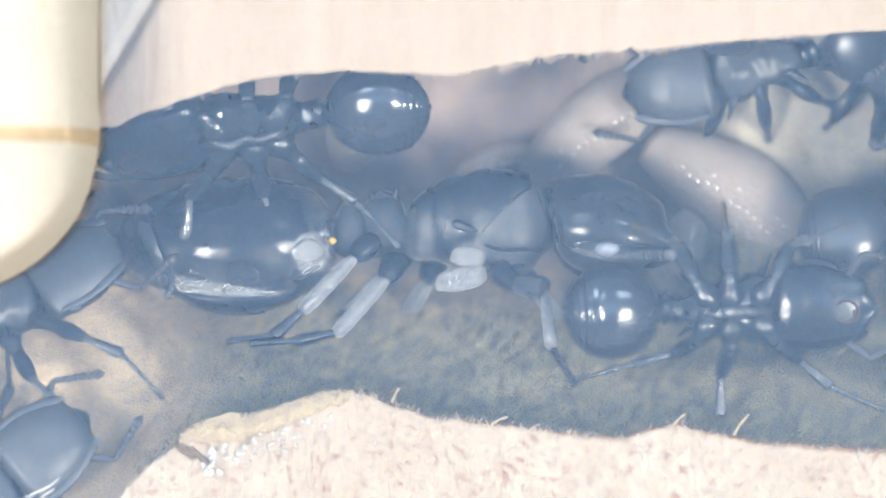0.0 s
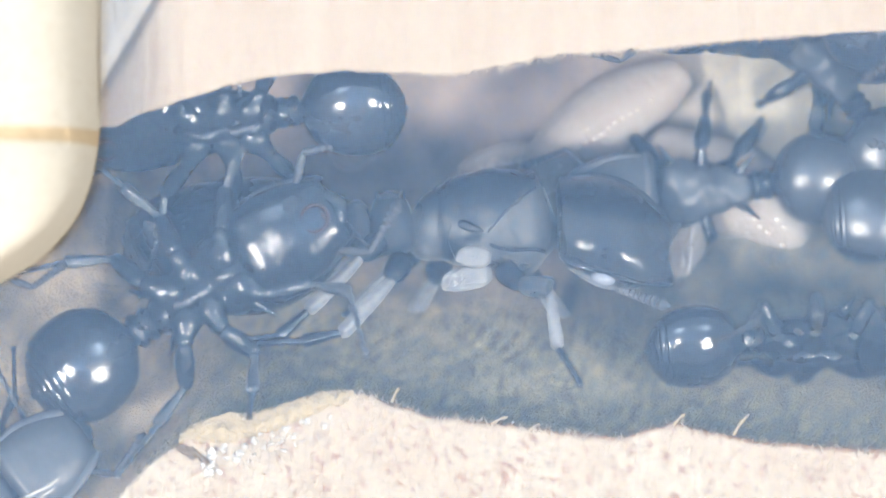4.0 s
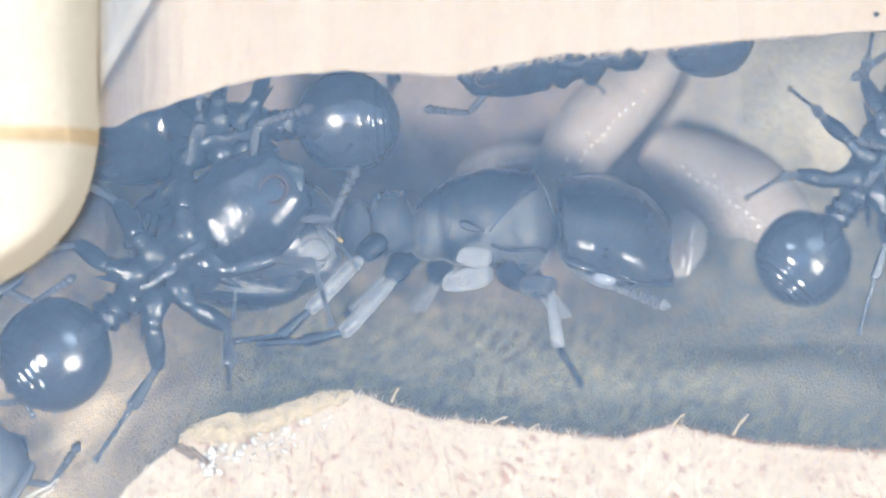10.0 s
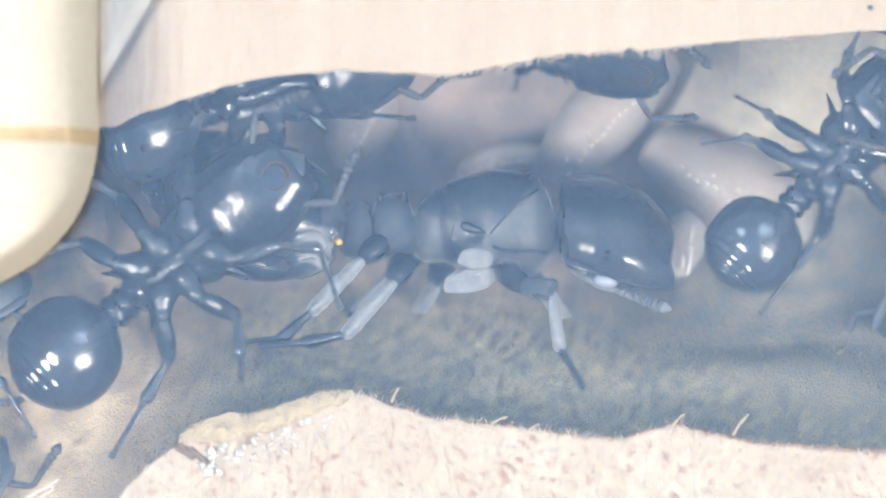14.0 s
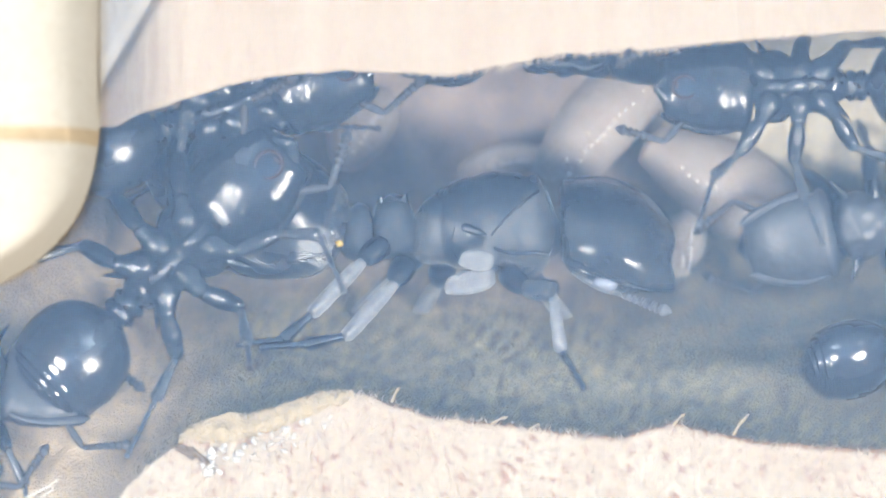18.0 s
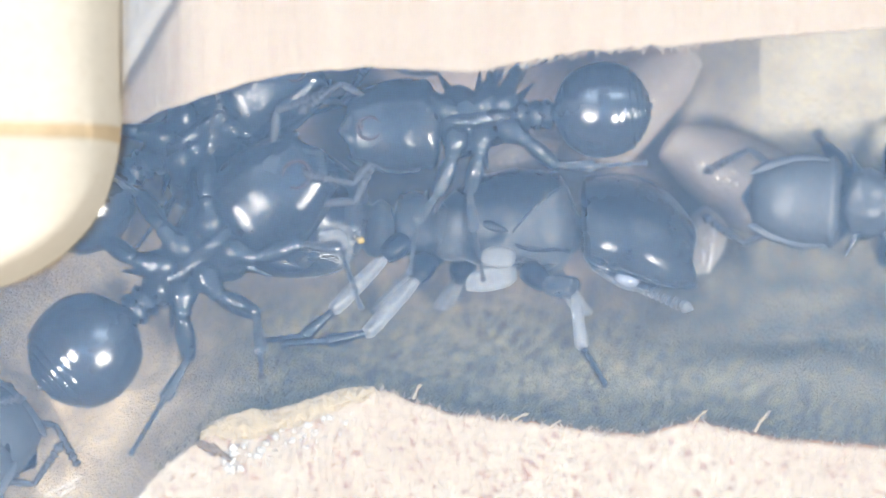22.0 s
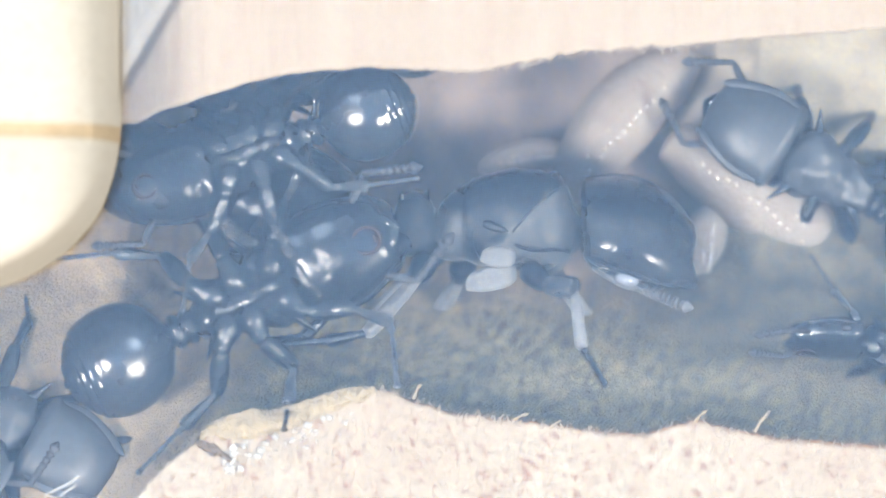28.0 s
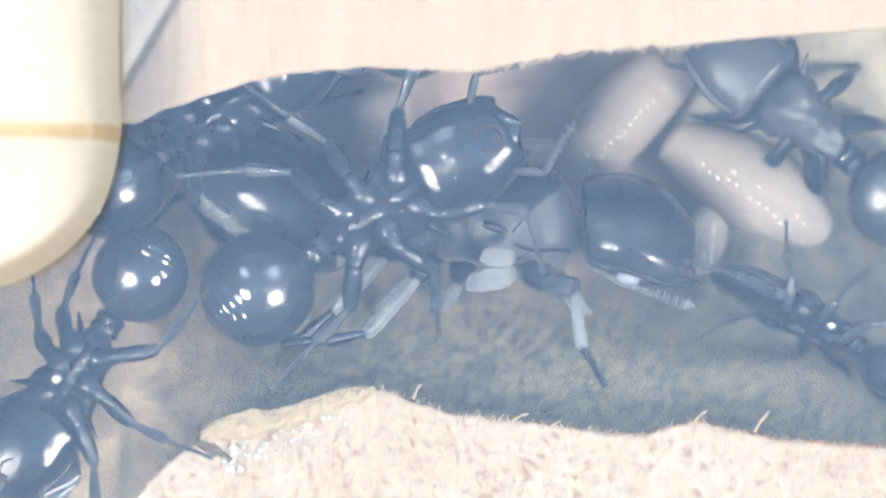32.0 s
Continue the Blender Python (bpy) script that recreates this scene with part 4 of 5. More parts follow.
def build_queen():
    """Side view: heading +x, back up. The side towards the glass is her right (-y)."""
    k = queen_meshes()
    root = new("queen_ant")
    root.scale = (1.04,) * 3
    root.matrix_basis = T(*QUEEN_AT)
    tagged(root, "large black queen ant with finely pitted cuticle", "ant")
    th = part("thorax", k["thorax"], root)
    part("scutellum", k["scutellum"], th, T(-0.6, 0, 0.95) @ Matrix.Rotation(radians(-14), 4, "Y"))
    for s in (1, -1):
        part("pleuron", k["pleuron"], th, T(-0.24, s * 0.84, -1.06) @ Matrix.Rotation(radians(-6), 4, "Y") @ Matrix.Diagonal((1.05, 0.9, 0.92, 1)), "silvery pitted side plate")
        part("pleuron", k["pleuron"], th, T(-0.1, s * 1.0, -0.58) @ Matrix.Rotation(radians(12), 4, "Y") @ Matrix.Diagonal((0.7, 0.6, 0.8, 1)), "silvery pitted side plate")
        for pts in (((0.2, 0.0), (0.6, 0.45), (1.0, 0.8), (1.3, 1.0)), ((-0.75, 0.8), (-0.62, 0.3), (-0.7, -0.2), (-0.55, -0.6)), ((0.25, -0.3), (0.7, -0.42), (1.2, -0.4), (1.5, -0.45)), ((1.45, 0.95), (1.62, 0.4), (1.62, -0.1), (1.5, -0.5))):
            part("suture", body("queen_suture", [(x, s * (thorax_y(x, z) + 0.005), z, 0.05, 0.05) for x, z in pts], CHITIN, seg=8, steps=5), th)
        part("wing_scar", k["wing_scar"], th, T(-0.2, s * 1.16, 0.1) @ Matrix.Rotation(radians(20), 4, "Y"))
        part("spine", k["spine"], th, T(-1.25, s * 0.5, 0.5) @ aim(unit(s * 120, 30)))
    pet = part("petiole", k["petiole"], root, T(-1.98, 0, 0.02) @ Matrix.Diagonal((1.25, 1, 1, 1)))
    part("postpetiole", k["petiole"], root, T(-2.86, 0, -0.10) @ Matrix.Rotation(math.pi, 4, "Z") @ Matrix.Diagonal((0.9, 0.95, 0.9, 1)))
    for s in (1, -1):
        part("spine", k["spine"], pet, T(0.12, s * 0.3, 0.66) @ aim(unit(s * 70, 52)))
        part("spine", k["spine"], pet, T(-0.22, s * 0.3, 0.6) @ aim(unit(s * 110, 50)))
    g = part("gaster", k["gaster"], root, T(-3.2, 0, -0.1) @ Matrix.Diagonal((1.08, 1.05, 1.05, 1)))
    for i in range(4):
        part("gaster_band", k["band", i], g)
    part("sternite", k["sternite"], g)
    # added silvery plate stands in for the lamp's glint on the hairs
    patch = body("queen_hair_glint", [(-0.42, 0, 0, 0.01, 0.03), (-0.3, 0, 0.02, 0.035, 0.2), (0.0, 0, 0.04, 0.05, 0.29), (0.26, 0, 0.0, 0.035, 0.2), (0.38, 0, -0.03, 0.01, 0.04)], CHITIN_HAIR, seg=24, steps=5, lump=0.03, lump_scale=6)
    hairy(patch, 420, 0.05, 0.036, 12)
    for s in (1, -1):
        part("hair_glint", patch, g, T(-0.52, s * 1.125, -0.3) @ Matrix.Rotation(radians(-31 * s), 4, "Z") @ Matrix.Rotation(radians(-14 * s), 4, "X") @ Matrix.Diagonal((0.9, 1, 0.85, 1)), "silvery hairs thickened to stand in for a lamp glint")
    part("spot", k["spot"], g, T(-0.02, -0.72, -0.1), "small ochre speck")
    h = part("head", k["head"], root)
    for s in (1, -1):
        part("antenna", k["antenna"], h, T(1.36, s * 1.0, -1.38) @ aim(unit(s * 16, -18)) @ Matrix.Scale(1.0, 4))
    part("cheek", k["cheek"], h, label="silvery cheek below the head's rim")
    part("carina", k["carina"], h)
    part("far_rim", k["far_rim"], h)
    part("eye", k["eye"], h, T(0.98, -0.98, -1.13) @ Matrix.Rotation(radians(10), 4, "Y"), "pale grey oval eye")
    # legs: yaw 180 is backwards, rise below 0 is downwards
    near = -1
    add_leg(root, k, "hind_leg", (-2.25, near * 0.6, -0.2), (near * 150, -35), (near * 165, -45), (near * 170, -42), (near * 176, -6))
    add_leg(root, k, "mid_leg", (-1.75, near * 0.75, -0.62), (near * 120, -45), (near * 160, -46), (near * 176, -12), (near * 178, -4))
    add_leg(root, k["fore"], "front_leg", (0.55, near * 0.75, -0.85), (near * 40, -34), (near * 28, -6), (near * 60, -76), (near * 25, -56))
    add_leg(root, k, "hind_leg", (-1.5, 0.6, -0.4), (120, -30), (150, -40), (160, -40), (170, -10))
    add_leg(root, k, "mid_leg", (-0.9, 0.7, -0.75), (100, -30), (120, -40), (120, -50), (120, -10))
    add_leg(root, k, "front_leg", (0.9, 0.7, -0.8), (40, -30), (50, -40), (60, -50), (40, -20))
    return root, g, h


# ---- larvae and grains ----
def larva(label, px, py, depth, turn, length, radius, bend=0.15, tilt=0.0):
    """A plump legless larva with ring folds."""
    rows, n = [], 22
    for i in range(n + 1):
        u = i / n
        r = radius * (math.sin(math.pi * (0.08 + 0.86 * u)) ** 0.55) * (0.86 + 0.16 * u) * (1.0 + 0.008 * (i % 2))
        rows.append(((u - 0.5) * length, 0, bend * length * math.sin(math.pi * u) - bend * length * 0.5, r, r))
    rows = [(rows[0][0] - 0.12, 0, rows[0][2], 0.1, 0.1)] + rows + [(rows[-1][0] + 0.12, 0, rows[-1][2], 0.1, 0.1)]
    bm = loft(bmesh.new(), rows, seg=28, steps=3, lump=0.03, lump_scale=1.6)
    # rows of small shining warts, one row to a fold
    for x, y, z, r, _ in rows[5:-6]:
        for a in (-106 + 8 * noise.noise((x * 2, 3, 0)), -88 + 12 * noise.noise((x * 2, 7, 0))):
            if noise.noise((x * 5, a, 2)) < (-0.2 if a < -97 else 0.15):
                continue
            w = r + 0.005 + 0.03 * noise.noise((x * 3, a, 0))
            p = T(x, w * math.sin(radians(a)), z + w * math.cos(radians(a)))
            n = len(bm.faces)
            loft(bm, [(-0.06, 0, 0, 0.01, 0.01), (-0.03, 0, 0, 0.045, 0.045), (0.03, 0, 0, 0.045, 0.045), (0.06, 0, 0, 0.01, 0.01)], seg=8, steps=2, m=p)
            bm.faces.ensure_lookup_table()
            for f in bm.faces[n:]:
                f.material_index = 1
    ob = new("larva", mesh_of("larva_body", bm, LARVA, WART))
    ob.matrix_basis = T(*W(px, py, depth)) @ Matrix.Rotation(radians(-turn), 4, "Y") @ Matrix.Rotation(radians(tilt), 4, "Z")
    return tagged(ob, label, "larva", "ant larvae in the chamber")


def build_brood():
    out = {}
    out["a"] = larva("long creamy white ant larva lying on the chamber wall", 1066, 220, 7.3, 48, 4.5, 0.98, 0.04)
    out["b"] = larva("plump greyish white ant larva with ring folds", 1308, 358, 7.0, -37, 5.0, 1.2, 0.06)
    larva("small pale larva behind the queen's head", 1212, 440, 6.9, 84, 1.8, 0.6, 0.05)
    larva("pale larva lying low in the chamber", 900, 285, 7.6, 8, 2.2, 0.42, 0.05)
    larva("pale rounded larva deep in the chamber", 640, 225, 7.9, 60, 2.0, 0.85, 0.05)
    larva("greyish larva resting at the chamber's back", 1380, 420, 7.3, -30, 3.0, 0.75, 0.05)
    return out


def build_grains():
    rnd = random.Random(5)
    meshes = []
    for i in range(5):
        bm = bmesh.new()
        bmesh.ops.create_icosphere(bm, subdivisions=1, radius=1)
        for v in bm.verts:
            v.co = Vector((v.co.x * rnd.uniform(0.7, 1.1), v.co.y * 0.8, v.co.z * rnd.uniform(0.7, 1.5))) * 0.05 * MM * (1 + 0.6 * noise.noise(v.co * 1.7 + Vector((i, 0, 0))))
        meshes.append(mesh_of("crystal", bm, CRYSTAL, smooth=False))
    for i in range(150):
        u = rnd.random()
        px = 360 + 230 * u ** 1.3 + rnd.uniform(-8, 8)
        py = 830 - 75 * u ** 1.2 + rnd.uniform(-26, 18)
        ob = new("crystal", meshes[i % 5])
        s = (0.35 + 1.7 * rnd.random() ** 3) * (1.25 - 0.6 * u)
        ob.matrix_basis = T(*W(px, py, BACK + 0.03)) @ Euler((rnd.uniform(0, 6), rnd.uniform(0, 6), rnd.uniform(0, 6))).to_matrix().to_4x4() @ Matrix.Scale(s, 4)
        tagged(ob, "small white crystalline grain on the cut wood", "grain", "white grains on the wood lip")


def build_lip():
    """Ochre bark lip over the cut, a dark body in place of the hollow below it, and torn fibres along the edge."""
    pts = [(316, 772, 10), (345, 760, 20), (400, 752, 26), (460, 742, 24), (520, 722, 22), (580, 702, 18), (625, 690, 8)]
    rows = []
    for px, py, r in pts:
        p = W(px, py + 8, BACK + 0.02)
        rows.append((p.x, p.y + 0.1, p.z, 0.14, r / PX))
    tagged(new("bark_lip", body("bark_lip", rows, LIP, seg=28, steps=22, lump=0.085, lump_scale=3.4)), "ochre strip of torn bark along the cut edge", "bark")
    # added raised body, its dark brown put in place of a hollow's shade
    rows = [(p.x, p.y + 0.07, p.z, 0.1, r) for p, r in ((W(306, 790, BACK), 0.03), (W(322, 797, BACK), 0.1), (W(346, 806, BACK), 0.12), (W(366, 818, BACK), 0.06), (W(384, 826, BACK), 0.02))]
    tagged(new("hollow_stand_in", body("hollow_stand_in", rows, HOLLOW, seg=22, steps=8, lump=0.1, lump_scale=6)), "raised dark brown body standing in for a hollow under the bark lip", "dirt")
    rnd = random.Random(11)
    bm = bmesh.new()
    for i in range(420):
        x = rnd.uniform(-6.2, 10.2)
        z = low_z(x) - 0.06
        length = rnd.uniform(0.08, 0.26)
        d = unit(rnd.gauss(0, 40), rnd.uniform(15, 75))
        if rnd.random() < 0.35:
            d.x = -abs(d.x)
        loft(bm, [(0, 0, 0, 0.024, 0.018), (length * 0.6, 0, 0.01, 0.016, 0.012), (length, 0, 0, 0.004, 0.004)], seg=5, steps=1, m=T(x, BACK + rnd.uniform(0.0, 0.3), z) @ aim(d))
    for i in range(260):
        x = rnd.uniform(-1.2, 8.6)
        length = rnd.uniform(0.05, 0.16) * (1.4 if 0.5 < x < 5.2 else 0.7)
        d = unit(rnd.uniform(-180, 180), rnd.uniform(-85, -50))
        loft(bm, [(0, 0, 0, 0.03, 0.022), (length * 0.6, 0, 0.01, 0.022, 0.014), (length, 0, 0, 0.004, 0.004)], seg=5, steps=1, m=T(x, rnd.uniform(0.06, 0.3), top_z(x) + 0.05) @ aim(d))
    tagged(new("edge_fibres", mesh_of("edge_fibres", bm, WOOD_LOW)), "torn pale wood fibres along the gallery edges", "wood fibres", kind="stuff")
    bm = bmesh.new()
    for i in range(4600):
        x, d = rnd.uniform(-7.0, 10.5), BACK + 0.12 + 5.0 * rnd.random() ** 1.5
        sec = FLOOR_LINES[min(len(FLOOR_LINES) - 1, max(0, int((x + 21) / 0.07 + 0.5)))]
        z = float(np.interp(d, [p[0] for p in sec], [p[1] for p in sec]))
        length, w = rnd.uniform(0.1, 0.3), rnd.uniform(0.012, 0.03)
        u = unit(rnd.gauss(50, 34), rnd.uniform(8, 36))
        side = Vector((-u.y, u.x, 0)).normalized() * w
        p = Vector((x, d, z - 0.015))
        tip, mid = p + u * length, p + u * length * 0.55 + Vector((0, 0, 0.02))
        vs = [bm.verts.new(q * MM) for q in (p - side, p + side, mid + side * 0.8 + Vector((0, 0, w)), mid - side * 0.8, tip)]
        for f in ((0, 1, 2, 3), (3, 2, 4)):
            bm.faces.new([vs[j] for j in f])
    tagged(new("gallery_fibres", mesh_of("gallery_fibres", bm, FIBRE)), "olive grey stained fibres on the gallery floor", "wood fibres", kind="stuff")
    for px, py, length, rise in ((1296, 770, 0.62, 52), (692, 712, 0.4, 60), (868, 750, 0.42, 22), (1190, 752, 0.4, 40), (935, 762, 0.3, 30)):
        me = body("splinter", [(0, 0, 0, 0.06, 0.045), (length * 0.4, 0, 0.02, 0.05, 0.04), (length * 0.85, 0, 0.01, 0.035, 0.03), (length, 0, 0, 0.01, 0.01)], LIP, seg=8, steps=3, lump=0.03, lump_scale=7)
        ob = new("splinter", me)
        ob.matrix_basis = T(*W(px, py, BACK + 0.05)) @ aim(unit(0, rise))
        tagged(ob, "small torn ochre splinter on the cut edge", "splinter", "splinters on the gallery edge")


def build_glass_fibres():
    """Two pale hairs caught on the inner side of the glass."""
    for pts in (((40, 884), (62, 872), (84, 862), (104, 847)), ((66, 888), (78, 876), (96, 866))):
        rows = [(p.x, -0.085, p.z, 0.022, 0.022) for p in (W(x, y, -0.08) for x, y in pts)]
        tagged(new("loose_fibre", body("loose_fibre", rows, FIBRE_PALE, seg=8, steps=4)), "thin white fibre stuck to the glass pane", "fibre", "fibres on the glass")


build_block()
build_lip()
build_glass_fibres()
build_frame_post()
QUEEN, Q_GASTER, Q_HEAD = build_queen()
BROOD = build_brood()
build_grains()

# ---- the workers and their ways ----
# rows: seconds, gaster centre, head centre (front view), depth in mm, roll (0: belly to the glass, 180: back to the glass)
ANTS = {}


def eased(rows):
    """Adds rows where an ant turns far from one row to the next."""
    out = [rows[0]]
    for r0, r1 in zip(rows, rows[1:]):
        way = [((r[1] + r[3]) / 2, (r[2] + r[4]) / 2, math.hypot(r[3] - r[1], r[4] - r[2]) / 2, math.atan2(r[4] - r[2], r[3] - r[1]), r[5], r[6]) for r in (r0, r1)]
        turn = (way[1][3] - way[0][3] + math.pi) % (2 * math.pi) - math.pi
        n = max(1, math.ceil((abs(turn) + radians(abs(r1[6] - r0[6]))) / radians(50)))
        for i in range(1, n):
            u = i / n
            x, y, half, _, depth, roll = (a + (b - a) * u for a, b in zip(*way))
            c, s = half * math.cos(way[0][3] + turn * u), half * math.sin(way[0][3] + turn * u)
            out.append((r0[0] + (r1[0] - r0[0]) * u, x - c, y - s, x + c, y + s, depth, roll))
        out.append(r1)
    return out


def ant(key, label, rows, **kw):
    ANTS[key] = (*worker(label, **kw), eased(rows), kw.get("scale", 1.0))


ant("a", "black worker ant clinging belly outwards beside the queen", [
    (0.0, 1760, 330, 2140, 300, 2.0, 0), (0.3, 1480, 340, 1880, 300, 2.0, 0), (0.6, 1130, 320, 1560, 260, 2.0, 0), (0.8, 900, 200, 1340, 220, 2.0, 0), (1.0, 800, 205, 1240, 225, 2.0, 0), (1.2, 706, 325, 1150, 205, 2.0, 0),
    (1.4, 540, 385, 985, 305, 2.0, 0), (1.6, 390, 440, 850, 390, 2.0, 0), (1.8, 270, 575, 690, 390, 2.0, 0), (2.0, 195, 620, 590, 410, 2.0, 0), (2.3, 197, 665, 575, 430, 2.0, 0),
    (3.2, 170, 640, 560, 410, 2.0, 0), (6.0, 115, 675, 450, 400, 2.0, 0), (9.0, 100, 610, 450, 370, 2.0, 0), (11.0, 105, 640, 450, 355, 2.0, 0), (13.0, 120, 622, 455, 345, 2.0, 0), (16.5, 115, 640, 455, 320, 2.0, 0),
    (19.0, 130, 635, 455, 315, 2.0, 0), (20.0, 165, 625, 490, 315, 2.0, 0), (22.0, 158, 615, 490, 340, 2.0, 0), (23.0, 157, 610, 510, 385, 2.0, 0), (24.0, 162, 615, 560, 430, 2.0, 0), (25.0, 160, 625, 575, 440, 2.0, 0),
    (28.0, 205, 640, 620, 440, 2.0, 0), (30.0, 215, 660, 630, 450, 2.0, 0), (30.5, 218, 665, 635, 450, 2.0, 0), (31.0, 240, 655, 670, 440, 2.0, 0), (31.3, 303, 622, 715, 430, 2.0, 0), (31.6, 357, 605, 755, 390, 2.0, 0),
    (31.8, 427, 560, 795, 310, 2.0, 0), (32.0, 460, 510, 830, 270, 2.0, 0)],
    scale=1.16, seed=3, lift=(5, 18), legs={("front", "left"): (22, 45, 110, 0), ("mid", "left"): (66, 122, 122, 25, -38, -70), ("hind", "left"): (122, 160, 160, 14), ("mid", "right"): (85, 110, 110, 10), ("hind", "right"): (108, 150, 160, 10)})

ant("b", "glossy black worker ant on the glass at the chamber entrance", [
    (0.0, 1090, 550, 1455, 545, 1.7, 10), (0.3, 1075, 545, 1440, 560, 1.7, 10), (0.6, 903, 580, 1265, 610, 2.2, 25), (0.8, 880, 625, 1240, 595, 2.5, 50), (1.0, 880, 630, 1260, 585, 2.5, 50),
    (1.4, 912, 630, 1280, 570, 2.5, 50), (1.6, 940, 630, 1320, 575, 2.5, 50), (1.8, 1010, 610, 1380, 590, 2.5, 50), (2.0, 1080, 598, 1460, 600, 2.5, 50), (2.3, 1150, 612, 1530, 605, 2.5, 50),
    (2.6, 1206, 612, 1585, 615, 2.5, 50), (3.2, 1230, 605, 1605, 610, 2.5, 50), (6.0, 1215, 617, 1595, 600, 2.5, 50), (7.0, 1197, 605, 1570, 575, 2.5, 50), (7.5, 1180, 605, 1540, 540, 2.5, 50), (8.0, 1220, 585, 1540, 440, 2.2, 30),
    (8.5, 1275, 575, 1490, 320, 1.7, 8), (9.0, 1375, 535, 1570, 260, 1.7, 0), (10.0, 1442, 432, 1640, 190, 1.7, 0), (11.0, 1424, 445, 1625, 200, 1.7, 0), (13.0, 1435, 452, 1640, 210, 1.7, 0), (14.0, 1350, 415, 1580, 180, 1.7, 0),
    (14.5, 1340, 405, 1620, 230, 1.7, 0), (16.5, 1308, 465, 1680, 470, 1.7, 0), (17.0, 1372, 515, 1750, 480, 1.9, 10), (17.5, 1410, 565, 1790, 520, 2.2, 20), (18.0, 1500, 630, 1880, 600, 2.4, 60), (18.5, 1720, 670, 2100, 640, 1.7, 60), (32.0, 2050, 670, 2430, 640, 1.7, 60)],
    scale=0.98, seed=8, lift=(30, 20), legs={("front", "right"): (62, 40, 30, 24, -62, -40), ("mid", "right"): (92, 100, 100, 28, -72, -50), ("hind", "right"): (112, 130, 150, 26, -66, -40), ("hind", "left"): (140, 165, 165, 14)})

ant("c", "black worker ant hanging under the upper edge of the wood", [
    (0.0, 665, 188, 265, 255, 1.8, -50), (1.6, 655, 188, 258, 250, 1.8, -50), (3.0, 625, 186, 238, 240, 1.8, -45), (6.0, 600, 195, 235, 230, 1.8, -35), (9.0, 585, 215, 230, 260, 2.6, -25), (10.0, 590, 215, 235, 250, 2.6, -25),
    (11.5, 520, 180, 190, 230, 2.6, 0), (12.2, 400, 235, 395, -110, 3.6, 0), (13.0, 340, 210, 520, 150, 2.6, 0), (14.5, 340, 200, 560, 130, 2, 0), (19.0, 250, 240, 500, 160, 2.2, 0), (20.5, 285, 240, 540, 150, 2.2, 0), (22.0, 240, 300, 400, 200, 2.6, 0), (24.0, 340, 240, 490, 130, 3.2, 0), (29.0, 340, 240, 490, 130, 3.2, 0), (32.0, 285, 270, 440, 160, 3.2, 0)],
    scale=1.06, seed=12, antenna=(35, 30), lift=(72, 0), legs={("front", "left"): (25, 15, 20, 0), ("mid", "left"): (120, 150, 150, 0), ("hind", "left"): (150, 170, 170, 0), ("front", "right"): (50, 70, 60, 0), ("mid", "right"): (88, 96, 80, 0), ("hind", "right"): (118, 150, 130, 0)})

ant("d", "blurred black worker ant walking deep in the chamber", [
    (0.0, 1640, 200, 1500, 60, 5.6, 180), (0.8, 1620, 330, 1480, 380, 6.3, 170), (1.2, 1480, 380, 1260, 390, 6.3, 170), (2.0, 1480, 370, 1290, 400, 6.3, 170), (3.2, 1440, 330, 1220, 410, 6.3, 170), (5.5, 1290, 340, 1010, 180, 4.6, 180), (6.0, 1262, 325, 960, 165, 4.4, 180),
    (6.5, 1235, 230, 950, 110, 4.4, 180), (7.0, 1215, 175, 930, 90, 4.4, 180), (7.5, 1180, 130, 880, 60, 4.4, 170), (8.5, 1080, 95, 760, 60, 4.4, 170), (10.0, 900, 60, 560, 50, 5.0, 160), (32.0, 700, 60, 380, 40, 5.4, 160)],
    scale=1.0, seed=21, lift=(-26, -26))

ant("e", "dull black worker ant resting at the chamber's back", [
    (0.0, 1440, 90, 1270, 130, 5.4, 180), (0.8, 1560, 110, 1340, 60, 5.6, 180), (3.5, 1560, 170, 1330, 60, 5.6, 180), (5.5, 1450, 215, 1650, 100, 5.8, 180), (6.0, 1450, 212, 1660, 100, 5.8, 180), (6.8, 1520, 190, 1740, 90, 5.8, 180), (7.5, 1720, 190, 1960, 90, 5.8, 180), (32.0, 1900, 190, 2160, 90, 5.8, 180)],
    scale=0.95, seed=25, lift=(-30, -30))

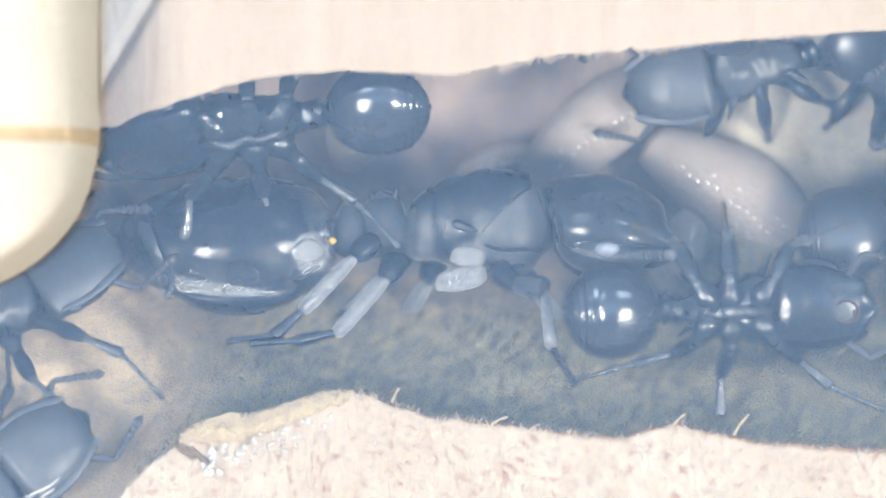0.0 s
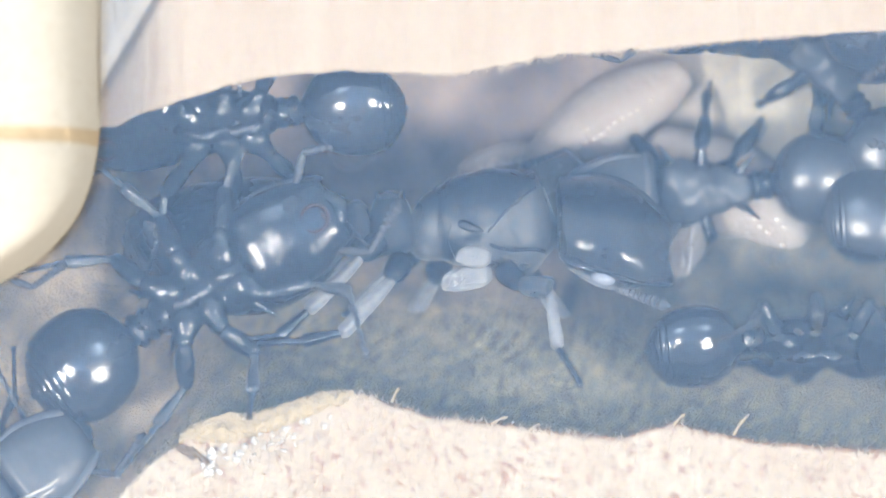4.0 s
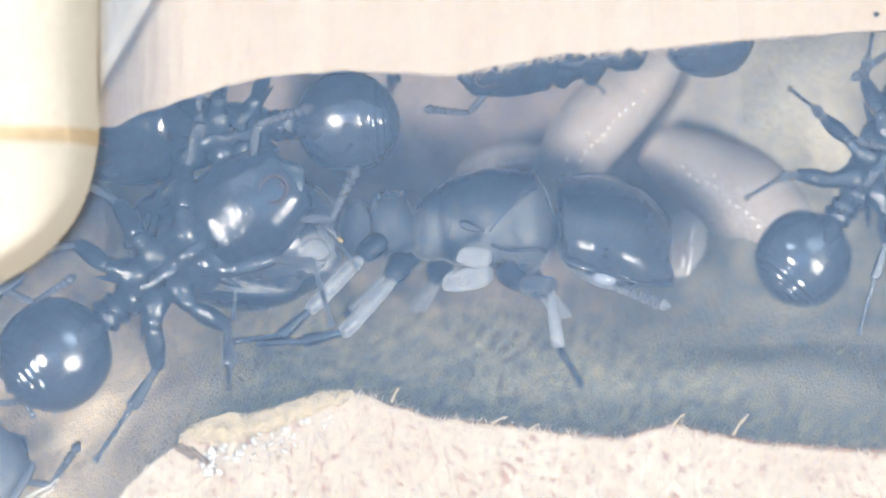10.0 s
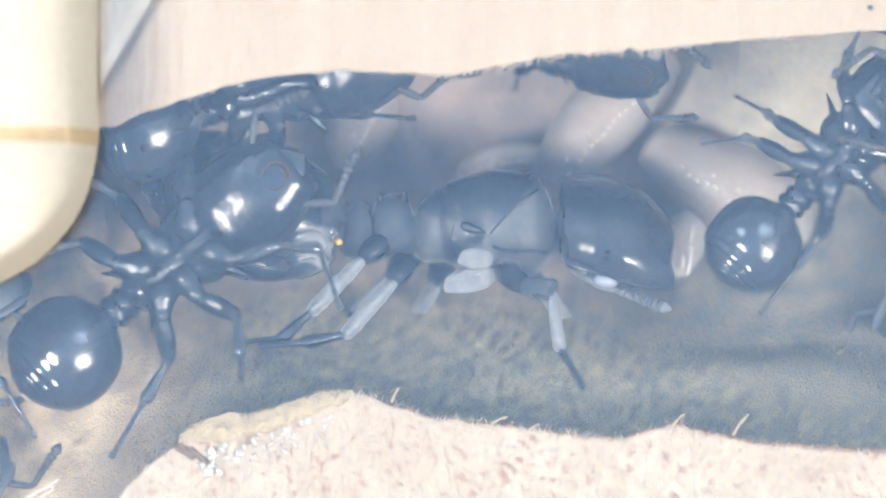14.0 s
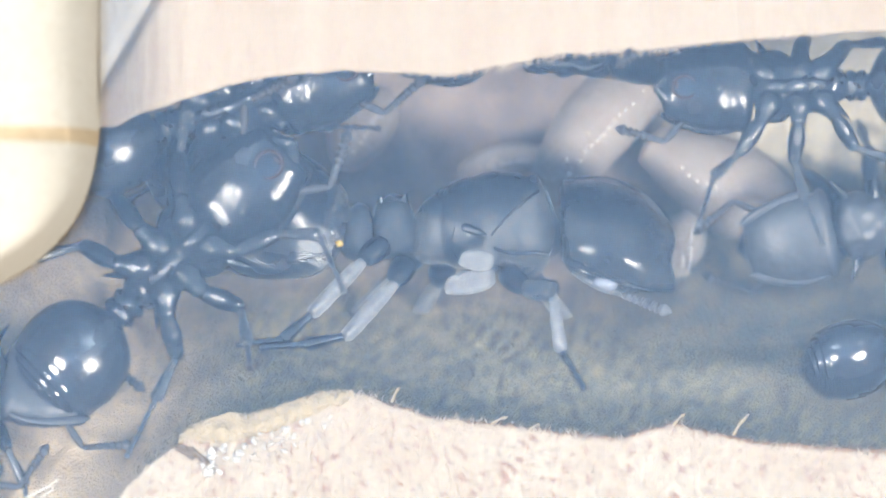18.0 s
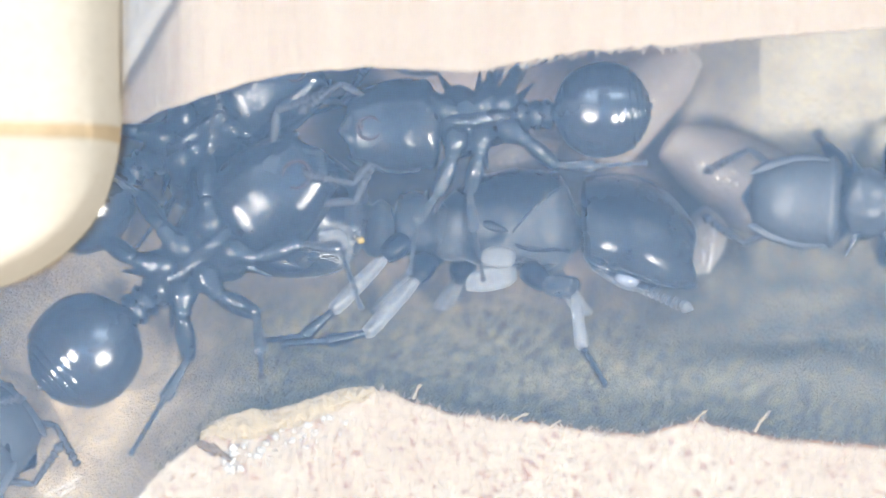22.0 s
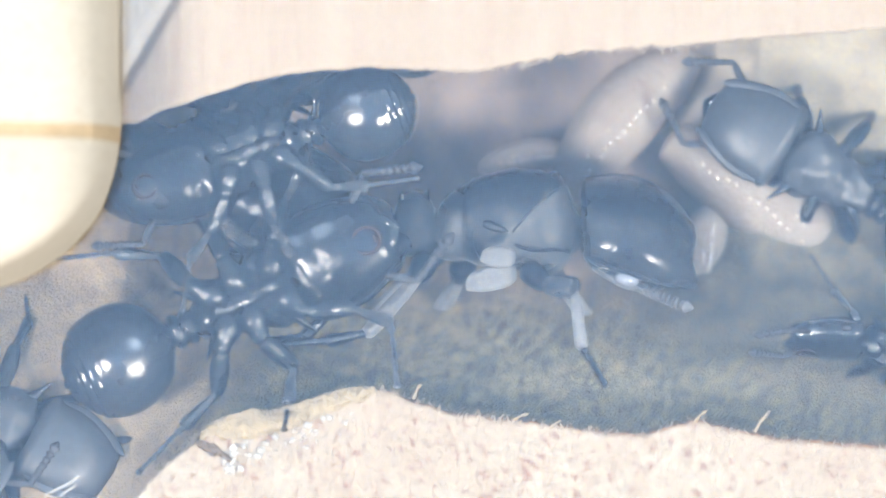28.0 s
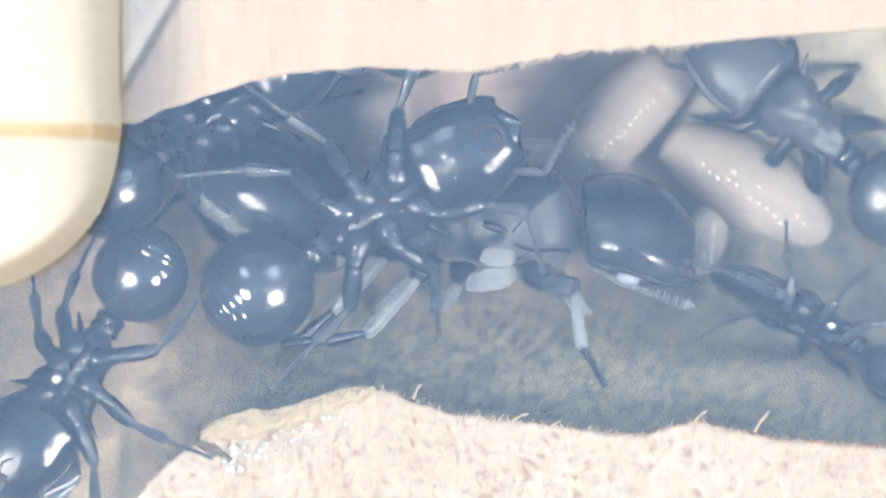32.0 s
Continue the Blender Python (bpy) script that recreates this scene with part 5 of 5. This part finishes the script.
ant("f", "dull black worker ant with raised head in the chamber", [
    (0.0, 1530, 405, 1850, 400, 4.6, 150), (0.5, 1580, 420, 1900, 420, 4.6, 150), (3.0, 1600, 400, 1920, 400, 5.0, 160), (5.5, 1535, 365, 1840, 330, 5.0, 170), (6.5, 1550, 370, 1860, 340, 5.0, 170), (7.2, 1660, 400, 1960, 380, 5.0, 170), (16.0, 1900, 420, 1600, 450, 5.0, 175), (17.0, 1760, 390, 1440, 410, 5.0, 175), (18.0, 1740, 350, 1420, 420, 5.0, 170),
    (19.0, 1690, 340, 1400, 435, 5.0, 170), (20.0, 1790, 380, 1440, 430, 5.0, 170), (21.0, 1790, 360, 1440, 385, 5.0, 172), (22.0, 1780, 370, 1410, 355, 5.0, 175), (23.0, 1750, 370, 1390, 340, 4.8, 175), (24.0, 1690, 370, 1345, 300, 4.8, 175), (25.0, 1640, 380, 1290, 330, 4.6, 170), (25.5, 1640, 370, 1300, 320, 4.6, 170),
    (28.0, 1600, 390, 1375, 255, 5.2, 178), (29.0, 1590, 400, 1385, 210, 5.2, 178), (30.0, 1570, 370, 1370, 150, 5.2, 178), (31.0, 1550, 345, 1350, 145, 5.2, 178), (32.0, 1550, 320, 1335, 135, 5.2, 178)],
    scale=1.02, seed=31, lift=(-36, -36))

ant("g", "small black worker ant creeping along the stained wood", [
    (0.0, 2100, 640, 1830, 600, 2.4, -70), (24.0, 2050, 680, 1780, 650, 2.4, -70), (27.0, 1880, 660, 1600, 630, 2.4, -70), (28.0, 1760, 640, 1460, 600, 2.4, -70), (29.0, 1680, 690, 1395, 570, 2.6, -70), (30.0, 1600, 690, 1325, 560, 2.6, -75), (31.0, 1585, 655, 1320, 500, 2.6, -80), (32.0, 1590, 660, 1325, 505, 2.6, -80)],
    scale=0.8, seed=37, lift=(56, 0))

ant("h", "glossy black worker ant roaming along the upper edge", [
    (0.0, 2060, 140, 1680, 170, 1.5, 0), (17.0, 1960, 140, 1580, 160, 1.5, 0), (17.5, 1800, 140, 1420, 150, 1.5, 0), (18.0, 1620, 150, 1245, 155, 1.5, 0), (18.5, 1428, 232, 1050, 290, 1.5, 0), (19.0, 1420, 235, 1045, 290, 1.5, 0), (19.5, 1370, 205, 990, 300, 1.5, 0), (20.0, 1370, 215, 1010, 305, 1.5, 0), (20.5, 1390, 200, 1015, 270, 1.5, 0),
    (21.0, 1390, 182, 1005, 205, 1.5, 0), (21.5, 1230, 188, 850, 215, 1.5, 0), (22.0, 1063, 195, 690, 225, 1.5, 0), (23.0, 930, 200, 550, 250, 1.5, 0), (23.5, 850, 205, 480, 255, 1.5, 0), (24.0, 788, 212, 410, 255, 1.5, 0), (25.0, 767, 207, 395, 275, 1.5, 0),
    (28.0, 650, 200, 290, 320, 1.5, 0), (29.0, 610, 225, 270, 360, 1.5, 0), (30.0, 590, 225, 250, 360, 1.5, 0), (30.5, 425, 300, 120, 500, 1.5, 0), (31.0, 290, 400, 40, 640, 1.5, 0), (31.3, 227, 450, 20, 730, 1.5, 0), (32.0, 240, 500, 50, 790, 1.5, 0)],
    scale=0.98, seed=43, gaster_pitch=-5, lift=(58, 0), legs={("front", "left"): (30, 20, 20, 0), ("hind", "left"): (145, 175, 180, 0), ("hind", "right"): (122, 160, 165, 14), ("mid", "right"): (87, 107, 112, 12), ("mid", "left"): (105, 130, 130, 0)})

ant("i", "black worker ant at the dark end of the gallery", [
    (0.0, -155, 645, 105, 490, 2.0, 150), (1.4, -165, 645, 95, 490, 2.0, 150), (2.0, -220, 625, 40, 475, 2.0, 150), (3.0, -350, 600, -90, 470, 2.0, 150), (16.0, -360, 640, -60, 560, 2.0, 150), (17.5, -210, 640, 40, 640, 2.0, 150), (19.0, -230, 640, -85, 720, 2.0, 150), (20.5, -240, 620, -95, 740, 2.0, 150),
    (24.0, -290, 600, -50, 690, 2.0, 150), (27.5, -180, 660, 60, 780, 2.2, 160), (30.0, -60, 640, 90, 760, 2.6, 170), (32.0, -120, 680, 70, 860, 2.8, 170)],
    scale=1.0, seed=51)

ant("j", "black worker ant below at the gallery's side passage", [
    (0.0, -170, 1010, 55, 815, 1.3, 175), (1.6, -170, 1010, 55, 815, 1.3, 175), (2.6, -170, 1010, 50, 830, 1.3, 175), (3.5, -170, 1010, 50, 840, 1.3, 175), (6.0, -190, 1010, 40, 825, 1.3, 175), (9.0, -190, 1010, 40, 800, 1.3, 175), (9.8, -280, 1040, -60, 860, 1.3, 175), (32.0, -320, 1040, -100, 860, 1.3, 175)],
    scale=0.98, seed=57)

ant("k", "black worker ant half hidden under the upper edge", [
    (0.0, 1300, 20, 920, 40, 2.6, -40), (5.0, 1560, 60, 1180, 40, 2.6, -40), (6.0, 1560, 60, 1180, 60, 2.6, -40), (6.9, 2040, 80, 1660, 80, 2.6, -40), (7.5, 1660, 80, 2040, 80, 2.6, 0), (8.0, 1500, 90, 1880, 110, 2.6, 10), (8.5, 1720, 60, 2100, 60, 2.6, 0), (8.9, 2000, -60, 1640, -70, 4.0, -40), (9.5, 1330, -60, 970, -60, 4.0, -40), (10.0, 1240, 60, 900, 110, 2.4, -40), (11.0, 1080, 60, 740, 160, 2.4, -40), (12.4, 1000, 30, 640, 90, 2.4, -40), (12.9, 1020, -70, 680, -60, 4.0, -20), (13.4, 720, -70, 1050, -40, 4.0, 30), (14.0, 800, 40, 1060, 100, 3.6, 30),
    (16.5, 760, 60, 1060, 130, 2.8, 40), (17.0, 800, 90, 1120, 130, 2.8, 50), (18.0, 820, 80, 1140, 100, 3.0, 60), (18.5, 870, 60, 1120, 110, 3.9, 105), (19.0, 920, 60, 1080, 130, 3.2, 150), (20.0, 960, 20, 1120, 60, 2.8, 150), (21.2, 1000, -100, 1170, -90, 4.4, 150), (32.0, 1100, -110, 1300, -110, 4.4, 150)],
    scale=0.95, seed=63, lift=(74, 66))


# ---- motion of the ants ----
def drift(t):
    ts = [0.0, 2.0, 5.5, 18.5] + [s[0] for s in SHIFT] + [23.0, 32.0]
    return (float(np.interp(t, ts, [1, 1, 0, 0] + [s[1] for s in SHIFT] + [38.5, 38.5])),
            float(np.interp(t, ts, [0, 0, 0, 0] + [s[2] for s in SHIFT] + [-6, -6])))


def ant_pose(t, gx, gy, hx, hy, depth, roll, scale):
    dx, dy = drift(t)
    d = Vector((hx - gx, gy - hy)).normalized()
    mx, my = (gx + hx) / 2 - dx + 0.23 * scale * PX * d.x, (gy + hy) / 2 - dy - 0.23 * scale * PX * d.y
    f = Vector((d.x, 0, d.y))
    side = Vector((-d.y, 0, d.x))
    u = Vector((0, 1, 0)) * math.cos(radians(roll)) + side * math.sin(radians(roll))
    left = u.cross(f)
    m = Matrix((f, left, u)).transposed().to_4x4()
    return Matrix.Translation(W(mx, my, depth) * MM) @ m


def stride(rows, scale):
    """Times and leg phases: the legs swing while the ant goes, and rest when it stands."""
    out, phase = [(0.0, 0.0, 0.0)], 0.0
    for r0, r1 in zip(rows, rows[1:]):
        way = math.hypot(r1[1] + r1[3] - r0[1] - r0[3], r1[2] + r1[4] - r0[2] - r0[4]) / 2
        span = r1[0] - r0[0]
        speed = way / span
        if speed < 18:
            out.append((r1[0], 0.0, phase))
            continue
        n = max(1, round(span / 0.1))
        for i in range(1, n + 1):
            phase += way / n / 70.0 * math.pi
            out.append((r0[0] + span * i / n, min(1.0, speed / 150), phase))
    return out


def motions():
    for key, (root, legs, rows, scale) in ANTS.items():
        walk(root, [(r[0], ant_pose(*r, scale)) for r in rows])
        steps = stride(rows, scale)
        for (name, side), leg in legs.items():
            rest = leg.matrix_basis.copy()
            lag = (0 if (name == "mid") == (side == "left") else math.pi) + {"front": 0.0, "mid": 0.3, "hind": 0.6}[name]
            sgn = 1 if side == "left" else -1
            at = Matrix.Translation(rest.translation)
            still = at.inverted() @ rest
            walk(leg, [(t, at @ Matrix.Rotation(radians(sgn * 17 * amp * math.sin(ph + lag)), 4, "Z") @ still) for t, amp, ph in steps])
    # the queen lifts her gaster and turns her head
    base = T(-3.2, 0, -0.1)
    lift = [(0.0, -5), (8.0, -4), (10.8, -2), (12.0, 3), (13.0, 16), (16.5, 20), (19.0, 22), (23.0, 20), (25.5, 20), (32.0, 23)]
    walk(Q_GASTER, [(t, base @ Matrix.Rotation(radians(a), 4, "Y") @ Matrix.Diagonal((1.08, 1.05, 1.05, 1))) for t, a in lift])
    turns = [(0.0, 12, -22, 4), (0.6, 12, -20, 4), (0.9, 6, -6, 0), (1.4, 1, 0, -2), (3.0, 0, 0, 0), (9.0, 0, 0, 0), (19.0, -1, 1, 0), (28.0, -1, 0, 0), (32.0, 0, 0, 0)]
    walk(Q_HEAD, [(t, T(1.84, 0, 0.06) @ Euler((radians(roll), radians(-pitch), radians(yaw))).to_matrix().to_4x4()) for t, pitch, roll, yaw in turns])
    walk(QUEEN, [(t, T(QUEEN_AT.x + dx, QUEEN_AT.y, QUEEN_AT.z + dz)) for t, dx, dz in ((0.0, -0.02, 0.02), (2.5, 0.1, 0.02), (9.0, 0.14, 0.02), (13.0, 0.17, -0.01), (19.0, 0.2, -0.06), (32.0, 0.2, -0.06))])
    la = BROOD["a"].matrix_basis.copy()
    walk(BROOD["a"], [(0.0, la @ Matrix.Rotation(radians(12), 4, "Y")), (4.0, la @ Matrix.Rotation(radians(12), 4, "Y")), (7.0, la), (32.0, la)])


motions()
